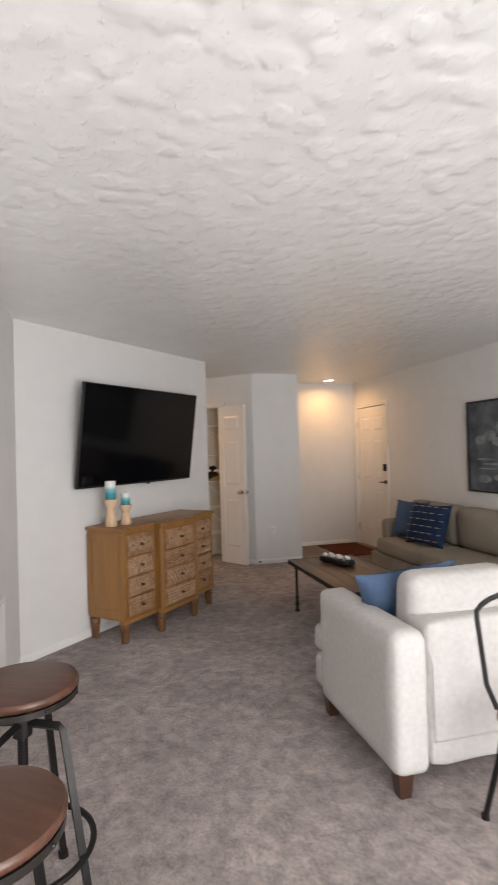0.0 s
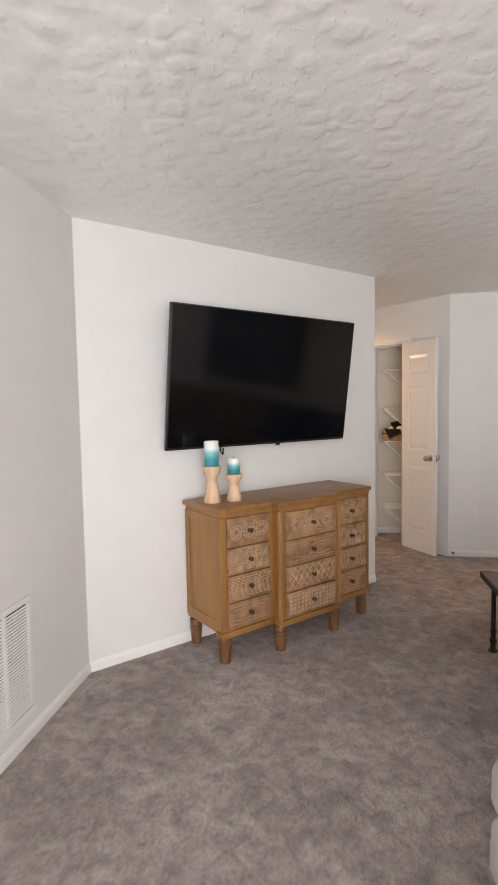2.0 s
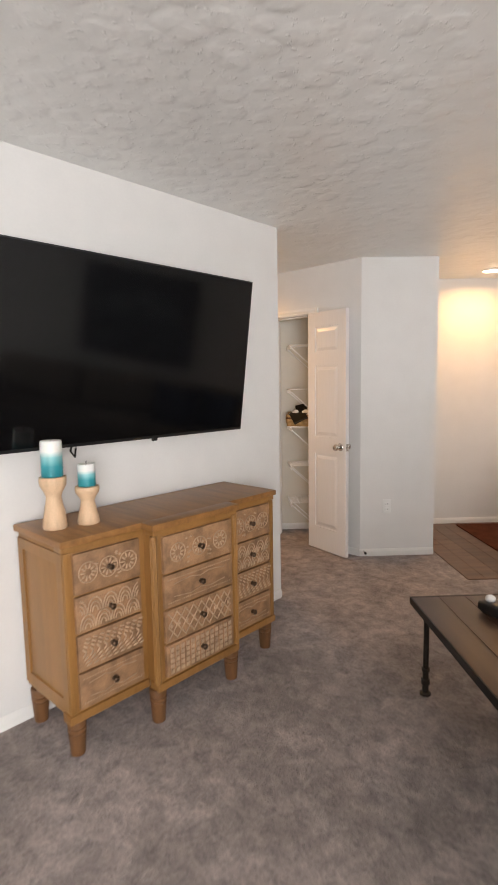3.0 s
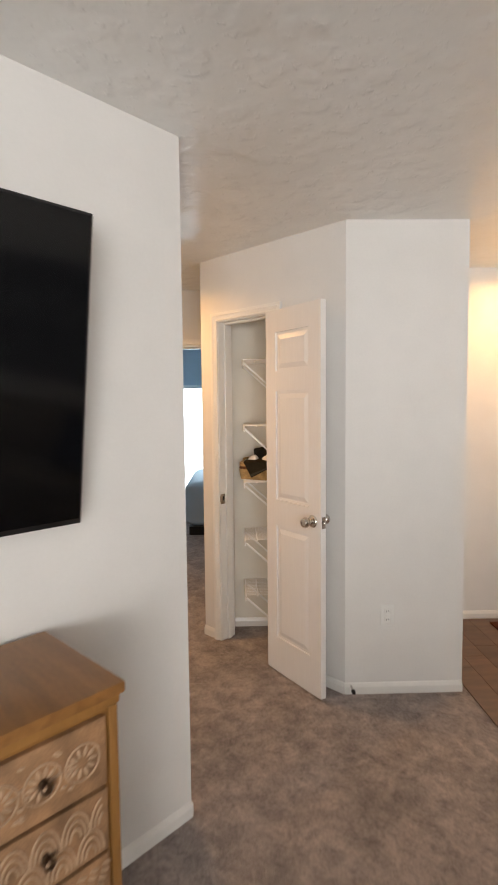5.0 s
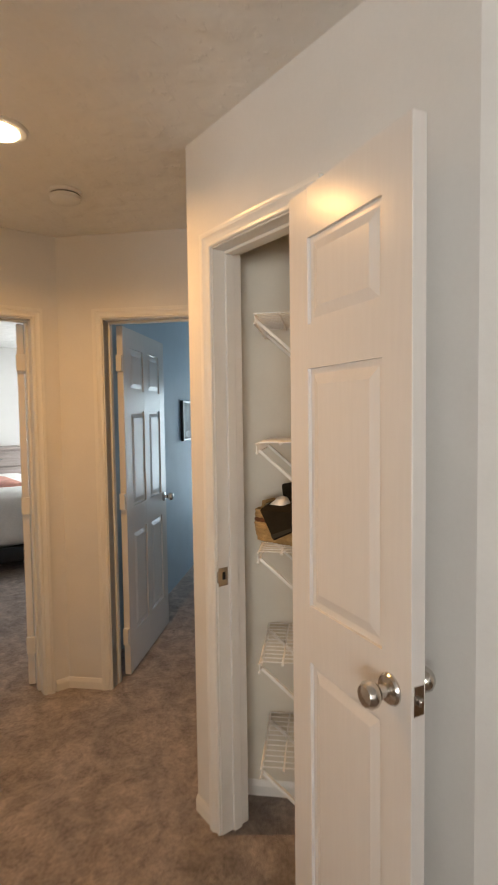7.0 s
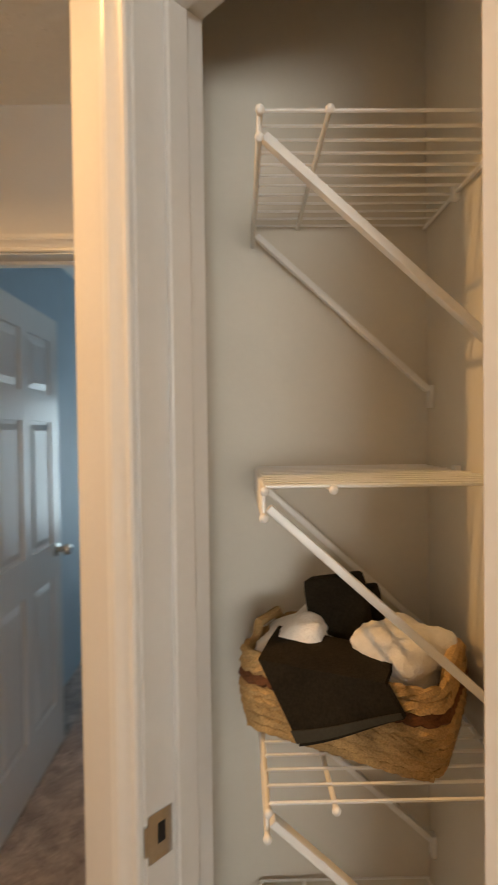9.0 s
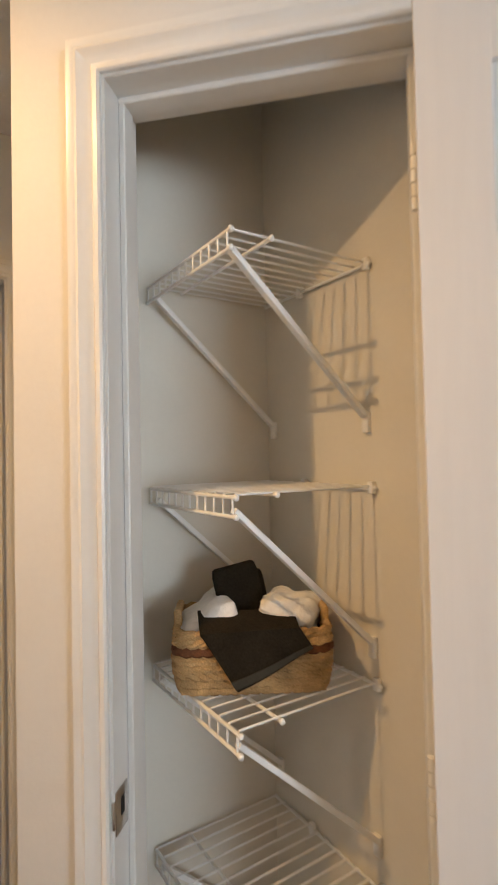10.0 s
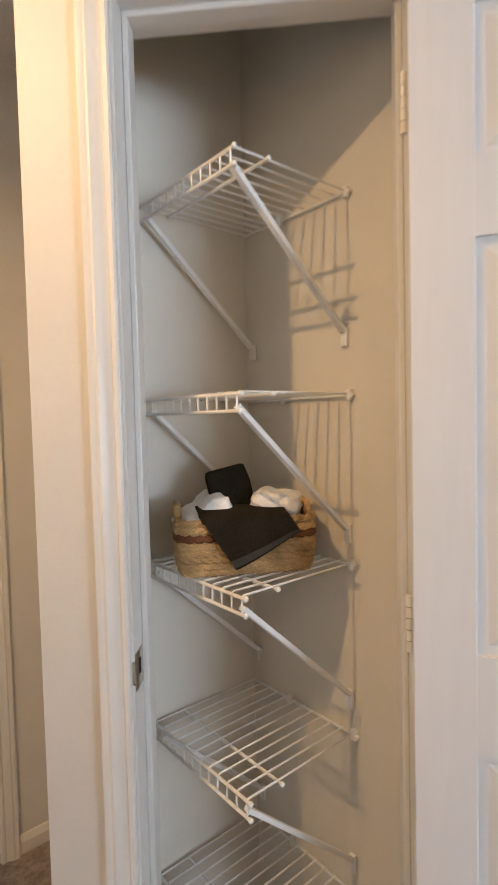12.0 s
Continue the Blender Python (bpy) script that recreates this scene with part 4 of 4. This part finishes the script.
# television on a tilting wall mount
TVW, TVH = 1.452, 0.832
tv = thing("television", pose(-3.095, 3.458, 1.19, 0, 8, 0) @ pose(0, 0, 0, 0, 0, 90), "large black flat television tilted forward on the wall", "television")
bm = B()
box(bm, -TVW / 2, TVW / 2, 0.0, 0.028, 0, TVH, 0.004)
part("case", bm, M_BEZEL, tv)
bm = B()
box(bm, -TVW * 0.33, TVW * 0.33, 0.0281, 0.055, 0.06, TVH * 0.6, 0.01)
part("rear_housing", bm, M_BEZEL, tv)
bm = B()
box(bm, -TVW / 2 + 0.008, TVW / 2 - 0.008, -0.0025, -0.0003, 0.016, TVH - 0.008, 0.0005, 1)
part("screen", bm, M_GLASS_BLACK, tv, "glossy black glass screen")
bm = B()
box(bm, -0.022, 0.022, -0.003, 0.001, 0.004, 0.010)
part("badge", bm, M_CHROME, tv, "tiny grey badge")
bm = B()
box(bm, 0.10, 0.125, 0.004, 0.02, -0.014, 0.0)
part("sensor", bm, M_BEZEL, tv, "small sensor under the frame")
bm = B()
tube(bm, [(-0.32, 0.03, 0.05), (-0.325, 0.045, -0.03), (-0.30, 0.05, -0.06), (-0.29, 0.06, -0.02)], 0.005, 6)
part("cable", bm, M_BLACK, tv, "black cable loop below the frame")
bm = B()
for x in (-0.2, 0.2):
    box(bm, x - 0.015, x + 0.015, 0.0555, 0.075, 0.12, 0.60)
box(bm, -0.3, 0.3, 0.0752, 0.085, 0.30, 0.40)
part("mount", bm, M_BLACK, tv, "black steel wall mount")
bm = B()
box(bm, -0.28, 0.28, 0.0, 0.032, -0.12, 0.12, 0.003)
mp_ = part("mount_plate", bm, M_BLACK, tv)
mp_.matrix_basis = pose(0, 0.085, 0.36, -8)


def candle_set(x, y, h, r, ch, cr, label):
    z = 0.885
    bm = B()
    prof = [(r * 0.86, 0.0), (r * 0.92, 0.01), (r * 0.80, h * 0.25), (r * 0.60, h * 0.52), (r * 0.56, h * 0.62), (r * 0.66, h * 0.70), (r * 0.95, h * 0.84), (r, h * 0.93), (r * 0.97, h)]
    lathe(bm, prof, 32)
    solid("candle_holder", bm, M_HOLDER, label, "candle holder", m=pose(x, y, z), group="candle holders on the dresser")
    c = thing("candle", pose(x, y, z + h + 0.001), "white pillar candle fading to teal at its foot", "candle", "candles on the dresser")
    bm = B()
    lathe(bm, [(cr * 0.97, 0), (cr, 0.004), (cr, ch - 0.006), (cr * 0.94, ch), (cr * 0.75, ch - 0.003), (cr * 0.2, ch - 0.006)], 32)
    part("wax", bm, M_CANDLE, c)
    bm = B()
    tube(bm, [(0, 0, ch - 0.008), (0.001, 0, ch + 0.004), (0.003, 0, ch + 0.012)], 0.0012, 6)
    part("wick", bm, M_BLACK, c, "burnt wick")


candle_set(-2.965, 2.955, 0.212, 0.054, 0.145, 0.042, "tall pale turned-wood candle holder on the dresser")
candle_set(-2.93, 3.085, 0.158, 0.050, 0.093, 0.036, "short pale turned-wood candle holder on the dresser")


def bar_stool(m):
    ob = thing("bar_stool", m, "round walnut bar stool on a black screw-thread metal frame", "bar stool", "bar stools")
    bm = B()
    lathe(bm, [(0.160, 0.712), (0.172, 0.716), (0.178, 0.724), (0.178, 0.734), (0.172, 0.742), (0.150, 0.745), (0.02, 0.743)], 48)
    part("seat", bm, M_WALNUT, ob, "dished walnut seat")
    bm = B()
    lathe(bm, [(0.164, 0.690), (0.174, 0.692), (0.174, 0.7115), (0.164, 0.7118)], 48)
    part("seat_band", bm, M_PIPE, ob, "worn metal band")
    for k in range(8):
        a = radians(45 * k + 12)
        bm = B()
        ball(bm, (0.175 * math.cos(a), 0.175 * math.sin(a), 0.701), 0.006, 1, 1, 1, 8)
        part("rivet", bm, M_PIPE, ob)
    bm = B()
    rod(bm, (0, 0, 0.44), (0, 0, 0.69), 0.014, seg=14)
    for k in range(24):
        rod(bm, (0, 0, 0.442 + k * 0.010), (0, 0, 0.446 + k * 0.010), 0.0165, seg=12)
    part("screw_post", bm, M_BLACK, ob, "threaded black post")
    bm = B()
    rod(bm, (0, 0, 0.57), (0, 0, 0.64), 0.03, seg=18)
    part("hub", bm, M_BLACK, ob)
    for a in (0, 90):
        bm = B()
        box(bm, -0.15, 0.15, -0.012, 0.012, 0.680, 0.6895, 0.002)
        bmesh.ops.rotate(bm, matrix=Matrix.Rotation(radians(a + 45), 3, "Z"), verts=bm.verts)
        part("seat_support", bm, M_BLACK, ob)
    for k in range(4):
        a = radians(90 * k)
        c, s = math.cos(a), math.sin(a)
        bm = B()
        tube(bm, [(0.02 * c, 0.02 * s, 0.612), (0.13 * c, 0.13 * s, 0.606), (0.143 * c, 0.143 * s, 0.594), (0.228 * c, 0.228 * s, 0.012)], 0.0155, 4)
        lg = part("leg", bm, M_BLACK, ob)
        bm = B()
        rod(bm, (0.229 * c, 0.229 * s, 0.0), (0.227 * c, 0.227 * s, 0.022), 0.018, 0.017, 12)
        part("foot", bm, M_BLACK, lg)
    bm = B()
    tube(bm, [(0.213 * math.cos(2 * math.pi * k / 40), 0.213 * math.sin(2 * math.pi * k / 40), 0.20) for k in range(40)], 0.0105, 8, True)
    part("foot_ring", bm, M_BLACK, ob)
    return ob


bs = bar_stool(pose(-1.43, 1.0, 0, 0, 0, 20) @ Matrix.Diagonal((1, 1, 0.984, 1)))
copy_thing(bs, pose(-0.977, 0.56, 0, 0, 0, 5) @ Matrix.Diagonal((1, 1, 0.984, 1)))


def loveseat():
    """Local x: along its width; local y: from its back (0) to its front."""
    ob = thing("loveseat", dpose(1.085, 1.80), "cream linen loveseat with a blue throw pillow, seen from behind", "sofa")
    w, d = 1.50, 0.86
    for x in (0.0, w - 0.17):
        bm = B()
        cushion(bm, x, x + 0.17, 0.0, d - 0.05, 0.09, 0.685, 0.55, 16)
        part("arm", bm, M_CREAM, ob)
    bm = B()
    cushion(bm, 0.172, w - 0.172, 0.012, 0.20, 0.10, 0.715, 0.45, 14)
    part("back_frame", bm, M_CREAM, ob)
    bm = B()
    cushion(bm, 0.174, w - 0.174, 0.19, d + 0.03, 0.10, 0.31, 0.35, 12)
    part("seat_base", bm, M_CREAM, ob)
    for x0, x1 in ((0.01, w / 2 - 0.004), (w / 2 + 0.004, w - 0.01)):
        bm = B()
        cushion(bm, max(x0, 0.176), min(x1, w - 0.176), 0.22, d + 0.05, 0.312, 0.475, 0.6, 12, 0.1)
        part("seat_cushion", bm, M_CREAM, ob)
        for z0, z1 in ((0.115, 0.308), (0.314, 0.472)):
            bm = B()
            cushion(bm, x0, x1, d - 0.06, d + 0.06, z0, z1, 0.8, 12)
            part("cushion_front", bm, M_CREAM, ob)
        bm = B()
        cushion(bm, max(x0, 0.18) , min(x1, w - 0.18), 0.15, 0.35, 0.48, 0.865, 0.75, 14, 0.25)
        bmesh.ops.rotate(bm, cent=(0, 0.1, 0.5), matrix=Matrix.Rotation(radians(5), 3, "X"), verts=bm.verts)
        part("back_cushion", bm, M_CREAM, ob)
    for pts in ([(0.165, -0.002, 0.60), (0.185, 0.006, 0.55), (0.19, 0.008, 0.35), (0.19, 0.008, 0.215), (w - 0.19, 0.008, 0.215), (w - 0.19, 0.008, 0.55)],):
        bm = B()
        tube(bm, pts, 0.004, 6)
        part("piping", bm, M_CREAM, ob)
    for x in (0.055, w - 0.055):
        for y in (0.055, d - 0.09):
            bm = B()
            r = bmesh.ops.create_cone(bm, cap_ends=True, segments=4, radius1=0.036, radius2=0.05, depth=0.11, matrix=pose(x, y, 0.055, 0, 0, 45))
            part("foot", bm, M_FOOT, ob, "dark tapered wooden foot")
    return ob


loveseat()


def pillow(m, w, h, t, material, label, group="", bars=None):
    ob = thing("throw_pillow", m, label, "pillow", group)
    bm = B()
    n = 16
    for s in (1, -1):
        g = []
        for j in range(n + 1):
            row = []
            for i in range(n + 1):
                a, b = 2 * i / n - 1, 2 * j / n - 1
                pin = 1 - 0.10 * (1 - a * a) * abs(b) ** 3 - 0.0
                pin2 = 1 - 0.10 * (1 - b * b) * abs(a) ** 3
                th = t / 2 * max(0, (1 - a ** 4)) ** 0.6 * max(0, (1 - b ** 4)) ** 0.6
                row.append(bm.verts.new((a * w / 2 * pin2, -s * (th + 0.004 * noise.noise((a * 3, b * 3, s))), h / 2 + b * h / 2 * pin)))
            g.append(row)
        for j in range(n):
            for i in range(n):
                bm.faces.new((g[j][i], g[j][i + 1], g[j + 1][i + 1], g[j + 1][i]))
    bmesh.ops.remove_doubles(bm, verts=bm.verts, dist=0.004)
    part("cover", bm, material, ob)
    if bars:
        for k in range(bars):
            z = h * (k + 0.7) / (bars + 0.4)
            for q in range(5):
                x = -w / 2 + w * (q + 0.5 + 0.25 * (k % 2)) / 5.3
                bm = B()
                e = min(1, max(0, 1 - (2 * x / w) ** 4)) ** 0.6 * max(0, 1 - (2 * z / h - 1) ** 4) ** 0.6
                y = -t / 2 * e - 0.003
                box(bm, x - 0.03, x + 0.03, y, y + 0.006, z - 0.005, z + 0.005, 0.002)
                part("woven_dash", bm, M_GREYWOOD, ob, "pale grey woven dash")
    return ob


pillow(dpose(1.46, 2.28, 0.47, 165) @ pose(0, 0, 0, -18, 8, 0), 0.50, 0.42, 0.15, M_DENIM, "slate blue throw pillow leaning inside the loveseat arm")


def metal_chair():
    ob = thing("metal_chair", dpose(1.50, 1.41, 0, -15), "black bent-metal dining chair with a hooped back", "chair")
    bm = B()
    lathe(bm, [(0.17, 0.435), (0.19, 0.44), (0.195, 0.45), (0.19, 0.458), (0.02, 0.452)], 36)
    part("seat", bm, M_WALNUT, ob, "round dark seat")
    bm = B()
    pts = [(-0.15, 0.13, 0.45)] + [(-0.17 - 0.03 * k / 4, 0.15 + 0.02 * k / 4, 0.45 + 0.33 * k / 4) for k in range(1, 5)]
    arc = [(-0.2 * math.cos(radians(a)), 0.175 + 0.01, 0.78 + 0.10 * math.sin(radians(a))) for a in range(15, 166, 15)]
    pts += arc + [(-p[0], p[1], p[2]) for p in reversed(pts)]
    tube(bm, pts, 0.0105, 8)
    part("back_hoop", bm, M_BLACK, ob)
    for x in (-0.06, 0.06):
        bm = B()
        tube(bm, [(x * 0.8, 0.16, 0.45), (x, 0.175, 0.66), (x, 0.183, 0.872)], 0.007, 8)
        part("back_spindle", bm, M_BLACK, ob)
    for x in (-1, 1):
        for y in (-1, 1):
            bm = B()
            tube(bm, [(x * 0.12, y * 0.12, 0.44), (x * 0.145, y * 0.145, 0.25), (x * 0.185, y * 0.185, 0.012)], 0.0115, 8)
            rod(bm, (x * 0.185, y * 0.185, 0.0), (x * 0.186, y * 0.186, 0.02), 0.016, 0.015, 10)
            part("leg", bm, M_BLACK, ob)
    bm = B()
    tube(bm, [(0.14 * math.cos(2 * math.pi * k / 24), 0.14 * math.sin(2 * math.pi * k / 24), 0.28) for k in range(24)], 0.006, 6, True)
    part("stretcher_ring", bm, M_BLACK, ob)
    return ob


metal_chair()


def coffee_table():
    """Local x: across (0..w); local y: along (0..l)."""
    w, l, h = 0.64, 1.20, 0.45
    ob = thing("coffee_table", dpose(1.535, 3.215), "brown wood coffee table on black iron pipe legs", "coffee table")
    n = 5
    for k in range(n):
        bm = B()
        box(bm, 0.008 + k * (w - 0.016) / n, 0.008 + (k + 1) * (w - 0.016) / n - 0.0015, 0.008, l - 0.008, h - 0.028, h, 0.002)
        part("board", bm, M_TABLE, ob)
    for b in ((0, 0.0075, 0, l), (w - 0.0075, w, 0, l), (0.008, w - 0.008, 0, 0.0075), (0.008, w - 0.008, l - 0.0075, l)):
        bm = B()
        box(bm, *b, h - 0.034, h + 0.001, 0.002, 1)
        part("metal_edge", bm, M_BLACK, ob)
    for x in (0.06, w - 0.06):
        for y in (0.06, l - 0.06):
            bm = B()
            lathe(bm, [(0.026, 0), (0.026, 0.008), (0.015, 0.014), (0.0135, 0.05), (0.02, 0.052), (0.02, 0.075), (0.0135, 0.077), (0.0135, 0.115), (0.019, 0.117), (0.019, 0.128), (0.0125, 0.13), (0.0125, 0.375), (0.02, 0.377), (0.02, 0.40), (0.036, 0.402), (0.036, h - 0.0345)], 18, (x, y, 0))
            part("leg", bm, M_PIPE, ob, "iron pipe leg with fittings")
    return ob


coffee_table()
tr_ = thing("decor_tray", dpose(1.88, 4.10, 0.4515, 20), "dark oblong tray holding white pebbles on the coffee table", "tray")
bm = B()
cushion(bm, -0.06, 0.06, -0.17, 0.17, 0.0, 0.055, 0.8, 8)
part("bowl", bm, M_BEZEL, tr_)
for k in range(9):
    bm = B()
    ball(bm, (0.022 * math.sin(k * 2.1), -0.13 + 0.0325 * k, 0.064), 0.021, 1.1, 1, 0.8, 12)
    part("pebble", bm, M_WHITEFAB, tr_, "white pebble")


def couch():
    """Local x: depth from the front (0) to the wall; local y: along the wall."""
    ob = thing("couch", dpose(2.86, 2.55), "long beige linen couch against the wall with throw pillows", "sofa")
    l, d = 2.85, 0.74
    bm = B()
    cushion(bm, 0.02, d, 0.0, l, 0.06, 0.27, 0.3, 12)
    part("base", bm, M_BEIGE, ob)
    for y in (0.0, l - 0.16):
        bm = B()
        cushion(bm, 0.0 if y == 0 else 0.16, d, y, y + 0.16, 0.08, 0.62, 0.6, 12)
        part("arm", bm, M_BEIGE, ob)
    for k in range(3):
        y0 = 0.165 + k * (l - 0.33) / 3
        y1 = y0 + (l - 0.33) / 3 - 0.006
        bm = B()
        cushion(bm, 0.0, d - 0.2, y0, y1 + (0.16 if k == 2 else 0) * 0, 0.272, 0.44, 0.5, 12, 0.08)
        part("seat_cushion", bm, M_BEIGE, ob)
        bm = B()
        cushion(bm, d - 0.32, d - 0.12, y0, y1, 0.44, 0.84, 0.7, 12, 0.2)
        part("back_cushion", bm, M_BEIGE, ob)
    bm = B()
    cushion(bm, d - 0.16, d, 0.02, l - 0.02, 0.1, 0.78, 0.4, 12)
    part("back_frame", bm, M_BEIGE, ob)
    for x in (0.08, d - 0.08):
        for y in (0.1, l - 0.1):
            bm = B()
            rod(bm, (x, y, 0), (x, y, 0.065), 0.02, 0.026, 12)
            part("foot", bm, M_FOOT, ob)


couch()
pillow(dpose(3.12, 4.98, 0.445, -70) @ pose(0, 0, 0, -16, 0, 0), 0.44, 0.42, 0.14, M_DENIM, "plain blue throw pillow on the beige couch", "pillows on the couch")
pillow(dpose(3.03, 4.55, 0.445, -78) @ pose(0, 0, 0, -20, 0, 0), 0.50, 0.44, 0.15, M_NAVY, "navy throw pillow woven with pale dashes", "pillows on the couch", bars=6)


def framed_picture(m, w, h, label, strips):
    ob = thing("framed_picture", m, label, "picture")
    f = 0.022
    for b in ((-w / 2, w / 2, 0, f), (-w / 2, w / 2, h - f, h), (-w / 2, -w / 2 + f, f + 0.0002, h - f - 0.0002), (w / 2 - f, w / 2, f + 0.0002, h - f - 0.0002)):
        bm = B()
        box(bm, b[0], b[1], -0.03, -0.002, b[2], b[3], 0.002, 1)
        part("frame_bar", bm, M_BEZEL, ob)
    bm = B()
    box(bm, -w / 2 + f, w / 2 - f, -0.014, -0.008, f, h - f)
    part("print", bm, M_DARKPIC, ob, "dark grey photographic print")
    for x, z, sx, sz in strips:
        bm = B()
        pts = 18
        vs = [bm.verts.new((x * w + sx * w * math.cos(2 * math.pi * k / pts) * (1 + 0.3 * noise.noise((k * 0.9, x * 9, z * 9))), -0.0146, z * h + sz * h * math.sin(2 * math.pi * k / pts) * (1 + 0.3 * noise.noise((k * 0.8, z * 7, 2))))) for k in range(pts)]
        bm.faces.new(vs)
        part("pale_shape", bm, M_PRINT_LIGHT, ob, "pale area of the print")
    return ob


framed_picture(dpose(U_FRONT - 0.001, 4.0, 0.965, -90), 1.20, 0.925, "large black-framed grey photographic print on the wall",
               [(-0.34, 0.57, 0.06, 0.05), (-0.22, 0.62, 0.07, 0.06), (-0.12, 0.55, 0.08, 0.05), (-0.05, 0.70, 0.10, 0.08), (-0.30, 0.36, 0.12, 0.012), (-0.18, 0.31, 0.14, 0.012), (-0.26, 0.26, 0.10, 0.010), (-0.3, 0.15, 0.08, 0.045), (-0.14, 0.17, 0.06, 0.03), (0.2, 0.6, 0.14, 0.12), (0.1, 0.32, 0.14, 0.015), (0.25, 0.2, 0.14, 0.05)])
framed_picture(dpose(B2_U + 0.001, 10.28, 1.25, 90), 0.80, 0.37, "dark framed seascape print on the blue wall", [(0.15, 0.24, 0.25, 0.16), (-0.2, 0.16, 0.15, 0.09)])

# ---- white bedroom ----
bed = thing("bed", pose(-8.95, 5.55, 0, 0, 0, 0), "bed with white bedding and a coral throw on a dark base", "bed")
bm = B()
box(bm, -1.02, 1.02, -0.95, 0.95, 0.12, 0.26, 0.02)
part("bed_base", bm, M_BEZEL, bed, "dark bed base")
bm = B()
cushion(bm, -1.05, 1.05, -0.98, 0.98, 0.26, 0.78, 0.5, 16, 0.06)
part("comforter", bm, M_WHITEFAB, bed, "white quilted comforter")
bm = B()
cushion(bm, -0.15, 0.62, -0.995, 0.58, 0.52, 0.835, 0.3, 14)
part("throw", bm, M_PINK, bed, "coral patterned throw")
for x in (-0.95, 0.95):
    for y in (-0.88, 0.88):
        bm = B()
        box(bm, x - 0.03, x + 0.03, y - 0.03, y + 0.03, 0, 0.12, 0.004)
        part("leg", bm, M_BEZEL, bed)
cd = thing("chest_of_drawers", pose(-10.28, 5.9, 0, 0, 0, 90), "grey-washed wooden chest of drawers against the wall", "dresser")
bm = B()
box(bm, -0.62, 0.62, -0.45, 0, 0.05, 1.08, 0.006)
part("body", bm, M_GREYWOOD, cd)
bm = B()
box(bm, -0.64, 0.64, -0.47, 0, 1.081, 1.11, 0.004)
part("top", bm, M_GREYWOOD, cd)
for k in range(5):
    for c in (-0.3, 0.3):
        bm = B()
        box(bm, c - 0.285, c + 0.285, -0.468, -0.451, 0.09 + k * 0.196, 0.272 + k * 0.196, 0.004)
        dr = part("drawer", bm, M_GREYWOOD, cd)
        bm = B()
        tube(bm, [(c - 0.05, -0.469, 0.18 + k * 0.196), (c - 0.05, -0.49, 0.18 + k * 0.196), (c + 0.05, -0.49, 0.18 + k * 0.196), (c + 0.05, -0.469, 0.18 + k * 0.196)], 0.005, 6)
        part("handle", bm, M_CHROME, dr, "silver bar handle")


def window(name, m, w, h, label, panes=2, spill=1.0):
    """Frame, mullions and glass in an opening w x h; local y runs outwards."""
    ob = thing(name, m, label, "window", kind="structure")
    f = 0.05
    for b in ((0, w, 0, f), (0, w, h - f, h), (0, f, f + 0.0002, h - f - 0.0002), (w - f, w, f + 0.0002, h - f - 0.0002)):
        bm = B()
        box(bm, b[0], b[1], 0.045, 0.09, b[2], b[3], 0.003, 1)
        part("window_frame", bm, M_PLASTIC, ob)
    for k in range(1, panes):
        bm = B()
        box(bm, w * k / panes - 0.02, w * k / panes + 0.02, 0.047, 0.088, f + 0.0002, h - f - 0.0002, 0.003, 1)
        part("mullion", bm, M_PLASTIC, ob)
    bm = B()
    box(bm, -1.0, w + spill, 0.9, 0.92, -0.6, h + 0.6)
    part("daylight_backdrop", bm, M_SKYGLOW, ob, "bright overcast daylight outside")


window("window_1", pose(-9.8, 7.3, 0.65), 1.8, 1.5, "white bedroom window full of daylight", spill=-0.15)
window("window_2", dpose(B2_U + 0.1, B2_V, 0.05), 1.4, 1.8, "tall bright window of the blue bedroom")
# assumed opening, out of view, added as source of the daylight from behind
window("window_3", dpose(U_VENT + 0.75, V_BACK, 0.05, 180) @ pose(-2.8, 0, 0), 2.8, 2.15, "unseen wide opening full of daylight, assumed behind the walk")
bb = thing("blue_bed", dpose(1.35, 10.55), "bed with a pale blue coverlet beneath the window", "bed")
bm = B()
cushion(bm, -0.75, 0.75, -0.8, 0.8, 0.1, 0.62, 0.4, 12)
part("coverlet", bm, M_BLUE, bb)
bm = B()
box(bm, -0.7, 0.7, -0.75, 0.75, 0.0, 0.1)
part("bed_base", bm, M_BEZEL, bb)
